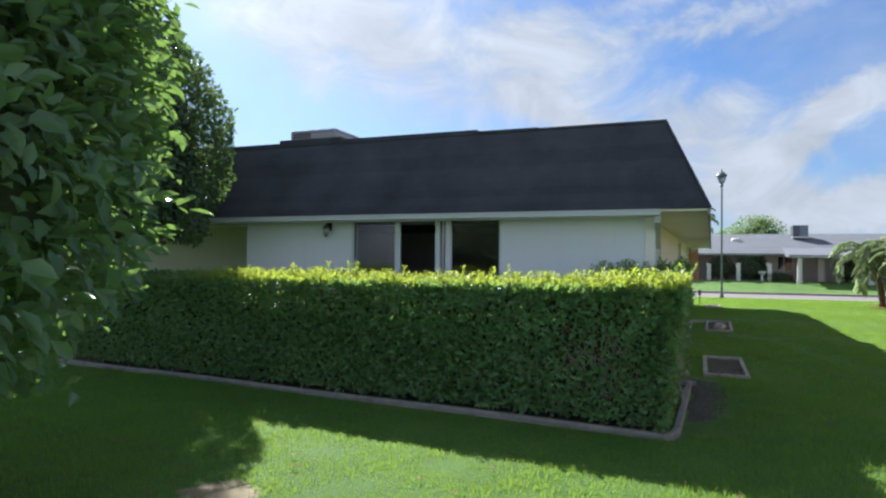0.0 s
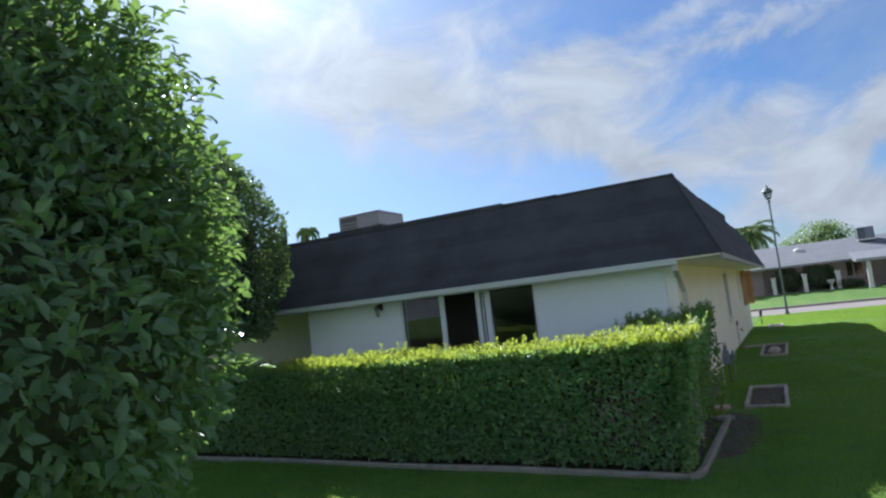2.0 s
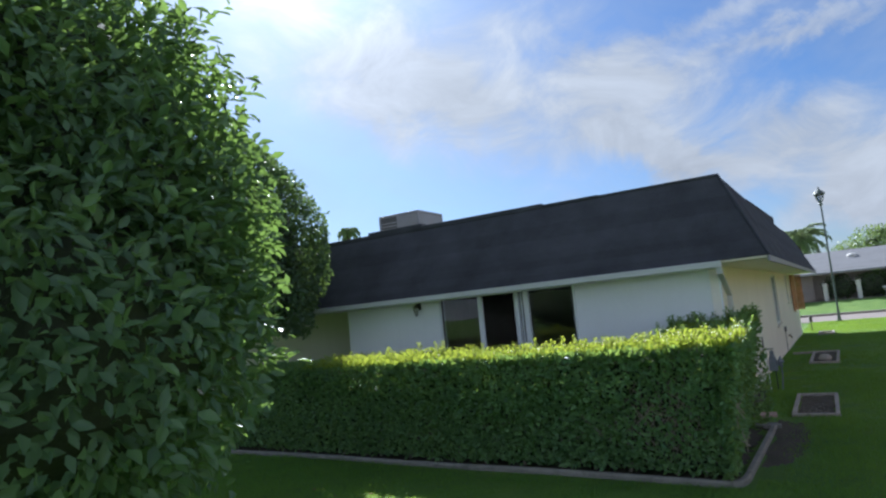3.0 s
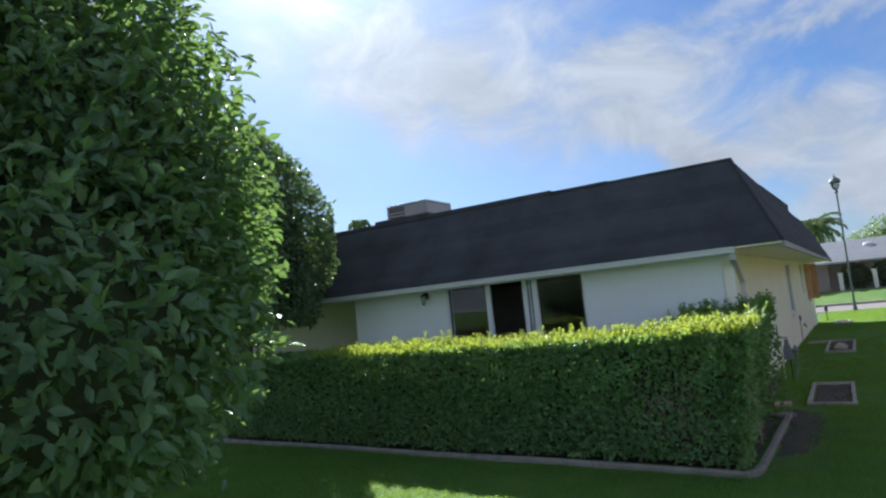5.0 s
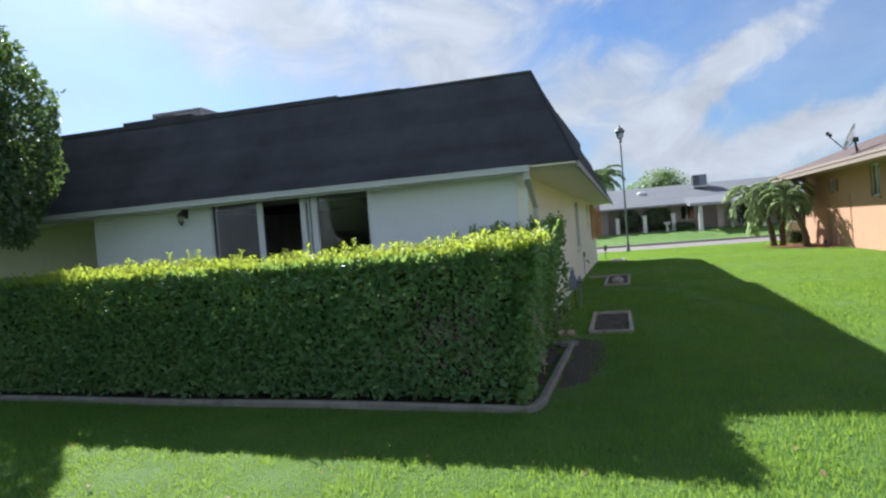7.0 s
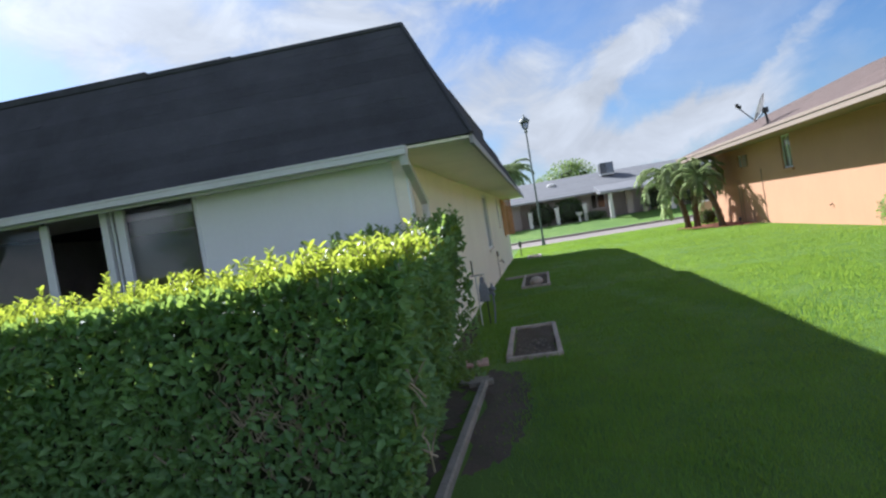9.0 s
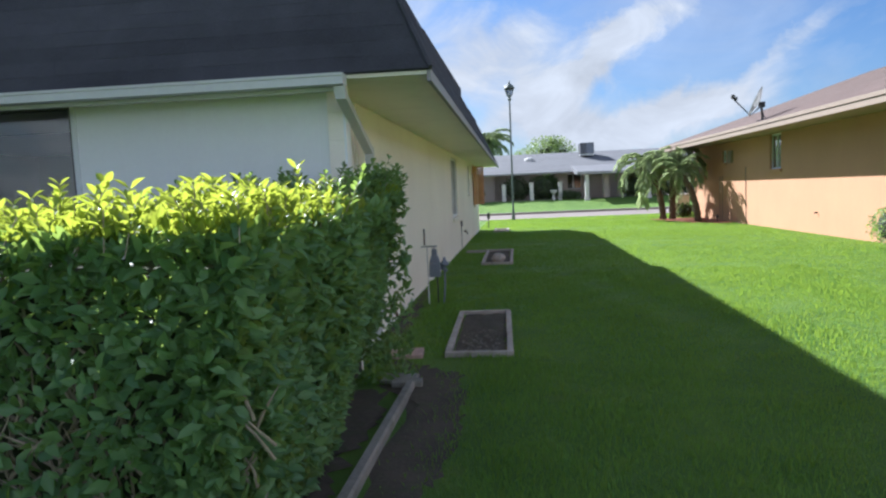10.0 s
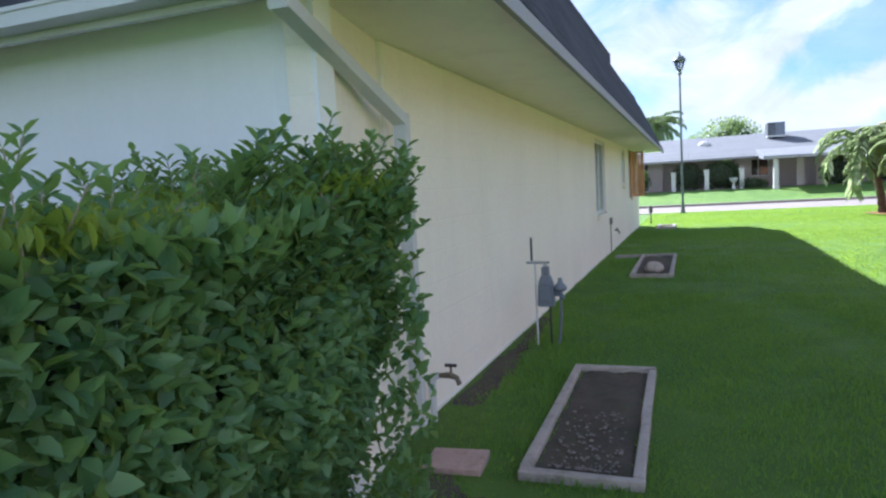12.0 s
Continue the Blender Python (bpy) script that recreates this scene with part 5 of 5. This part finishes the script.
def build_hedge():
    t = thing("hedge", (-4, 6.8, 0), "clipped privet hedge, new tips coloured bright yellow-green for its sunlit top", "hedge")
    inv = t.matrix_basis.inverted()
    rng = np.random.RandomState(77)

    def put(name, me, mat, label=""):
        ob = link_mesh(name, me, mat, t, label)
        ob.matrix_parent_inverse = inv
        return tagged(ob, kind="stuff")

    p, o = hedge_samples(rng, 80000)
    bare = np.exp(-((p[:, 0] + 1.55) / 0.42) ** 2 - ((p[:, 2] - 0.62) / 0.42) ** 2) * (o[:, 1] < -0.8) + 0.55 * np.clip(lumps(p * [1, 1, 0.6], 19, 2.6) - 0.35, 0, 1) * (o[:, 2] < 0.5)
    keep = rng.uniform(0, 1, len(p)) > 0.72 * bare
    p, o = p[keep], o[keep]
    # yellow tips stop where the tree's shade begins: shade put in by leaf colour
    top = (p[:, 2] > hedge_top(p[:, 0], p[:, 1]) - 0.035) & (p[:, 0] > -6.7 + 0.25 * rng.normal(0, 1, len(p)))
    along = unit(o * 0.45 + rng.normal(0, 0.55, p.shape) + [0, 0, 0.30])
    face = o * 0.8 + [0, 0, 0.5] + rng.normal(0, 0.35, p.shape)
    low = ~top
    # the 300 leaves nearest the walk, at the corner by the path, stand alone
    stretch = low & (o[:, 0] > 0.9) & (p[:, 1] > 6.9) & (p[:, 1] < 8.4) & (p[:, 2] > 0.8)
    single = np.flatnonzero(stretch)[:300]
    rest = low.copy()
    rest[single] = False
    v, f = leaves(rng, p[rest], along[rest], face[rest], 0.066, 0.50)
    put("foliage", raw_mesh("foliage", v, f), M_HEDGE, "dark green clipped leaves")
    pieces = [leaves(rng, p[top], unit(along[top] + [0, 0, 0.45]), face[top], 0.05, 0.44)]
    # upright shoots with leaves in pairs
    k = np.flatnonzero(top)
    k = k[rng.choice(len(k), 900, replace=False)]
    stems, green = bmesh.new(), bmesh.new()
    dark = []
    for b in p[k]:
        # shoots behind the roof's shadow line get dark leaves to show its shade
        back = b[1] > 7.35 and b[0] > -2.1
        d = unit((np.array([0, 0, 1.0]) + rng.normal(0, 0.28, 3))[None])[0]
        ln = rng.uniform(0.03, 0.11) * (1.7 if back and rng.rand() < 0.4 else 1.0)
        if rng.rand() < 0.04:
            ln += 0.08
        m = max(2, int(ln / 0.022))
        for j in range(m):
            s = b + d * ln * (j + 1) / m
            a = j * 1.57 + rng.uniform(0, 6)
            for sg in (0, math.pi):
                e = np.array([math.cos(a + sg), math.sin(a + sg), 0.55 + 0.5 * j / m])
                (dark if back else pieces).append(leaves(rng, s[None], e[None], np.array([[0, 0, 1.0]]) + rng.normal(0, 0.2, (1, 3)), 0.05, 0.42))
        if ln > 0.07:
            tube([b - d * 0.05, b + d * ln], 0.0018, 4, stems, False)
    # shoots along the open corner beside the path
    for _ in range(270):
        y = rng.uniform(8.2, H_BACK + 0.15)
        z = rng.uniform(0.5, 1.5)
        b = np.array([H_RIGHT - 0.10 - 0.36 * max(0.0, 1 - z / 1.3) - rng.uniform(0, 0.12), y, min(z, 1.42)])
        d = unit(np.array([[rng.uniform(0.2, 0.9), rng.uniform(-0.2, 0.7), rng.uniform(0.3, 1.2)]]))[0]
        ln = rng.uniform(0.07, 0.16) + (0.07 if z > 0.7 else 0.0) * rng.rand()
        tube([b - d * 0.02, b + d * ln * 0.55 + rng.normal(0, 0.006, 3), b + d * ln], 0.0018, 4, green, False)
        for j in range(5):
            s = b + d * ln * (j + 1) / 5
            a = j * 1.57 + rng.uniform(0, 6)
            for sg in (0, math.pi):
                e = np.array([math.cos(a + sg), math.sin(a + sg), 0.4]) + d * 0.5
                dark.append(leaves(rng, s[None], e[None], np.array([[0.2, 0, 1.0]]), 0.058, 0.42))
    v, f = join(pieces)
    put("new_growth", raw_mesh("new_growth", v, f), M_NEWLEAF_LIT, "yellow-green new tips, left off the tree-shaded end")
    v, f = join(dark)
    put("shoot_foliage", raw_mesh("shoot_foliage", v, f), M_HEDGE, "loose dark shoots")
    # bare twigs that show through the sides
    for k in range(560):
        if k < 170:
            b = Vector((-1.55 + rng.normal(0, 0.28), 0, 0.55 + rng.normal(0, 0.22)))
            b.y = float(hedge_front(b.x)) + rng.uniform(0.0, 0.10)
            d = Vector((rng.normal(0, 0.45), -0.12, rng.uniform(0.3, 1)))
        elif rng.rand() < 0.65:
            x = rng.uniform(-6, H_RIGHT)
            b = Vector((x, hedge_front(x) + 0.09, rng.uniform(0.08, 0.7)))
            d = Vector((rng.normal(0, 0.35), -0.25, rng.uniform(0.4, 1)))
        else:
            b = Vector((0, rng.uniform(6.3, H_BACK), rng.uniform(0.08, 0.5)))
            b.x = H_RIGHT - 0.38 + 0.17 * b.z - 0.18 * min(1.0, max(0.0, (b.y - 7.4) / 1.7))
            d = Vector((0.25, rng.normal(0, 0.35), rng.uniform(0.4, 1)))
        ln = rng.uniform(0.15, 0.32)
        tube([b, b + d * ln * 0.5 + Vector(rng.normal(0, 0.015, 3)), b + d * ln], [0.006, 0.005, 0.002], 5, stems, False)
    me = bpy.data.meshes.new("shoot_stems")
    green.to_mesh(me)
    green.free()
    put("shoot_stem_mass", me, M_SHRUB, "thin green shoot stems")
    me = bpy.data.meshes.new("twigs")
    stems.to_mesh(me)
    stems.free()
    put("twig_mass", me, M_TWIG, "bare brown twigs")
    # stems at the foot
    for i in range(16):
        x = -7.6 + i * 0.43 + rng.uniform(-0.1, 0.1)
        bm = bmesh.new()
        y = float(hedge_front(x)) + 0.16
        limb(bm, (x, y, -0.02), (x + rng.normal(0, 0.06), y + 0.05, 0.5), 0.022, 0.014, rng, 0.06, 5)
        ob = part("stem", bm, M_TWIG, t, "", True)
        ob.matrix_parent_inverse = inv
    # solid dark core: paints the shade inside and keeps light from leaking
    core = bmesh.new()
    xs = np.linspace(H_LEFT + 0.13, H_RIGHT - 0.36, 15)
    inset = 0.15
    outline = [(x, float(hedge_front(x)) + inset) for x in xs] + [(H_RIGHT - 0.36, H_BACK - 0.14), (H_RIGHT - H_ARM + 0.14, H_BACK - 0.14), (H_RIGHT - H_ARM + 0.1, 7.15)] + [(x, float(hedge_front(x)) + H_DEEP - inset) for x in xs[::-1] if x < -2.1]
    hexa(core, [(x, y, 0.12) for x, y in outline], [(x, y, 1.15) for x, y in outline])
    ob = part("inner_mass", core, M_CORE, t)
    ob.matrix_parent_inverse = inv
    # single leaves
    one = raw_mesh("leaf", LEAF * [0.46, 1, 1], LEAF_FACES)
    one.materials.append(M_HEDGE_ONE)
    for i in single:
        y = Vector(along[i])
        x = y.cross(Vector(face[i])).normalized()
        z = x.cross(y)
        m = Matrix((x, y, z)).transposed().to_4x4()
        ob = new("leaf", one)
        ob.parent = t
        ob.matrix_basis = inv @ Matrix.Translation(p[i]) @ m @ Matrix.Scale(0.06 * rng.uniform(0.7, 1.2), 4)


M_HEDGE_ONE = leaf_material("hedge_single_leaf", (0.075, 0.165, 0.080), (0.200, 0.330, 0.140), (0.42, 0.56, 0.08), 0.42)
build_hedge()

# ---- palms and planting by the neighbour's wall ----


def palm(name, at, trunk_h, lean, fronds, length, label, seed, trunk_r=0.11, leaflet=0.34, group="", arch=1.0, steep=0.0):
    t = thing(name, at, label, "palm", group)
    rng = np.random.RandomState(seed)
    top = Vector((lean[0], lean[1], trunk_h))
    bm = bmesh.new()
    steps = 14
    pts, rad = [], []
    for i in range(steps + 1):
        f = i / steps
        pts.append(Vector((lean[0] * f * f, lean[1] * f * f, trunk_h * f - 0.05)))
        rad.append(trunk_r * (1.15 - 0.3 * f) * (1 + (0.14 if i % 2 else -0.04)))
    tube(pts, rad, 10, bm)
    part("trunk", bm, M_PALMTRUNK, t, "ringed fibrous trunk")
    for k in range(fronds):
        a = k * 2.39996 + rng.uniform(-0.2, 0.2)
        rise = steep + 1.25 - 1.35 * (k / fronds) + rng.uniform(-0.1, 0.1)
        d = Vector((math.cos(a), math.sin(a), 0))
        ln = length * rng.uniform(0.85, 1.1)
        rib = []
        n = 18
        p, ang = top.copy(), rise
        for i in range(n + 1):
            rib.append(p.copy())
            p = p + (d * math.cos(ang) + Vector((0, 0, math.sin(ang)))) * (ln / n)
            ang -= arch * 0.13
        bm = tube(rib, [0.012 * (1 - 0.8 * i / n) + 0.002 for i in range(n + 1)], 4)
        fr = part("frond_rib", bm, M_PALM, t)
        at_, al, fc = [], [], []
        for i in range(2, n + 1):
            for h in (0.0, 0.5):
                q = rib[i - 1].lerp(rib[i], h)
                dd = (rib[i] - rib[i - 1]).normalized()
                s = dd.cross(Vector((0, 0, 1))).normalized()
                for sg in (-1, 1):
                    at_.append(q)
                    al.append(s * sg * 0.7 + dd * 0.75 + Vector((0, 0, -0.35)) + Vector(rng.normal(0, 0.16, 3)))
                    fc.append((0, 0, 1))
        v, f = leaves(rng, np.array(at_), np.array(al), np.array(fc, float), leaflet, 0.024)
        link_mesh("leaflet_blade", raw_mesh("leaflet_blade", v, f), M_PALM, fr)
    return t


G_PALM = "palms by the peach wall"
palm("date_palm", (5.90, 29.2, 0), 1.75, (-0.38, 0.1), 22, 2.0, "small feathery date palm with drooping fronds in red mulch", 4, 0.10, 0.34, G_PALM, 1.15, 0.45)
palm("date_palm", (6.16, 28.9, 0), 1.85, (-0.02, -0.15), 20, 1.55, "small feathery date palm in red mulch", 5, 0.10, 0.34, G_PALM, 1.05, 0.5)
palm("date_palm", (6.55, 27.1, 0), 1.70, (-0.50, 0.2), 11, 1.1, "leaning date palm with sparse fronds beside the peach wall", 6, 0.10, 0.28, G_PALM, 0.9, 0.4)
soil_patch("mulch", [(5.5, 29.5), (5.75, 28.2), (6.2, 26.6), (6.9, 26.0), (7.38, 25.9), (7.38, 29.6), (6.6, 29.9)], 9, M_MULCH, "red bark mulch round the palms", 0.03)
shrub("shrub", (6.75, 29.4, 0), (0.35, 0.35, 0.3), 700, 0.07, M_SHRUB, "small green shrub behind the palms", seed=5)
shrub("clipped_shrub", (7.0, 16.6, 0), (0.45, 0.8, 0.42), 1600, 0.06, M_HEDGE, "clipped green shrub at the peach wall", seed=6)
ub = thing("utility_box", (7.02, 31.2, 0), "white metal utility box standing behind the palms", "utility box")
part("body", box(-0.32, -0.3, -0.03, 0.32, 0.3, 0.84, 0.05), M_COLUMN, ub)
part("lid", box(-0.35, -0.33, 0.843, 0.35, 0.33, 0.90, 0.03), M_COLUMN, ub)
pt = thing("path_light", (6.95, 26.4, 0), "short dark path light in red mulch", "path light")
part("stem", tube([(0, 0, -0.05), (0, 0, 0.16)], 0.015, 6), M_IRON, pt)
part("head", lathe([(0.03, 0.15), (0.045, 0.17), (0.045, 0.24), (0.01, 0.26)], 10), M_IRON, pt)

for i, (x, y, r, n) in enumerate(((-2.2, 48.0, (0.9, 0.6, 0.75), 1400), (2.75, 48.9, (0.95, 0.6, 0.85), 1500), (4.35, 48.0, (0.8, 0.5, 0.3), 700), (-4.4, 48.3, (0.9, 0.6, 0.7), 900), (3.2, 49.4, (0.8, 0.5, 0.8), 1100),
                                  (8.7, 48.0, (0.9, 0.6, 0.72), 1200), (11.2, 48.0, (1.3, 0.7, 0.6), 1200), (9.0, 48.6, (0.4, 0.4, 0.35), 400), (0.9, 49.3, (0.9, 0.5, 0.85), 1100))):
    shrub("shrub", (x, y, 0.5), r, n, 0.12, M_SHRUB, "dark rounded shrub before the far house", seed=40 + i, group="shrubs across the street")

# trees and palms beyond the far roofs
tree("far_tree", (4.6, 74, 0.5), [((0, 0, 4.6), (2.2, 2.0, 1.5), 1100), ((1.9, 0, 4.5), (1.5, 1.5, 1.2), 600), ((-2.0, 0, 4.1), (1.5, 1.5, 0.9), 500), ((0.9, 0, 5.6), (1.2, 1.2, 0.7), 350)], 0.28, M_FARLEAF, "pale green tree beyond the far roofs", 50, 0.2, 2.5, core_size=0.3, depth=0.7)
palm("fan_palm", (-1.6, 66, 0.5), 5.2, (0.2, 0), 34, 2.6, "tall palm beyond the far houses", 8, 0.24, 0.6, arch=0.7)
palm("fan_palm", (-48.0, 60, 0.5), 12.6, (0.3, 0), 18, 1.4, "distant tall palm above the roofline", 9, 0.22, 0.6, arch=0.8)

# ---- grass and litter, last ----


def lawn_open(x, y):
    front = 6.10 + 0.102 * (-0.9 - x)
    in_bed = (x < -0.76) & (y > front) & (y < 9.0)
    in_house = (y > 9.0) & (x < -1.36 + 0.026 * (y - 10.1))
    soil = np.clip((x + 0.70) / 0.55, 0.06, 1) ** 1.6 * ((x > -0.76) & (y > 6.4) & (y < 9.7)) + 1.0 * ~((x > -0.76) & (y > 6.4) & (y < 9.7))
    bed_a = (x > -0.52) & (x < -0.09) & (y > 9.8) & (y < 11.55)
    bed_b = (x > -0.42) & (x < 0.05) & (y > 16.4) & (y < 18.9)
    soil = soil * np.where((x < -0.85) & (y > 9.8) & (y < 14), np.clip((x + 1.28) / 0.35, 0.12, 1), 1)
    worn = (x + 3.57) ** 2 / 0.13 + (y - 3.66) ** 2 / 0.05
    soil = soil * np.where(worn < 1.3, np.clip(worn - 0.25, 0.12, 1), 1)
    r = np.random.RandomState(3).uniform(0, 1, len(x))
    mulch = (x > np.maximum(5.55, 5.5 + 0.38 * (29.5 - y))) & (y > 25.9) & (y < 29.8)
    return ~mulch & ~in_bed & ~in_house & ~bed_a & ~bed_b & (r < soil)


v, f = join([blades(1, -7.5, 3.5, 1.8, 9.5, 330000, 0.045, 0.0055, lawn_open), blades(2, -1.3, 4.5, 9.5, 15.0, 80000, 0.045, 0.008, lawn_open), blades(3, -1.2, 7.3, 15.0, 30.0, 190000, 0.034, 0.011, lawn_open), blades(7, -1.2, 12, 30.0, 34.1, 60000, 0.034, 0.016, lawn_open), blades(8, 3.5, 7.3, 5.0, 15.0, 70000, 0.040, 0.009, lawn_open),
             blades(6, -12, -7.5, 1.8, 9.0, 40000, 0.045, 0.009, lawn_open)])
tagged(link_mesh("grass", raw_mesh("grass", v, f), M_BLADES), "short mown bright green grass blades", "grass", kind="stuff")

rng = np.random.RandomState(12)
n = 70
spots = np.column_stack([rng.uniform(-6.5, 3.0, n), rng.uniform(2.4, 5.4, n), np.full(n, 0.035)])
for q in spots:
    v, f = leaves(rng, q[None], np.array([[rng.normal(), rng.normal(), 0.15]]), np.array([[0, 0, 1.0]]), 0.055, 0.5)
    tagged(link_mesh("fallen_leaf", raw_mesh("fallen_leaf", v - q, f), M_DRYLEAF), "curled brown fallen leaf on the lawn", "leaf", "fallen leaves on the lawn").location = q
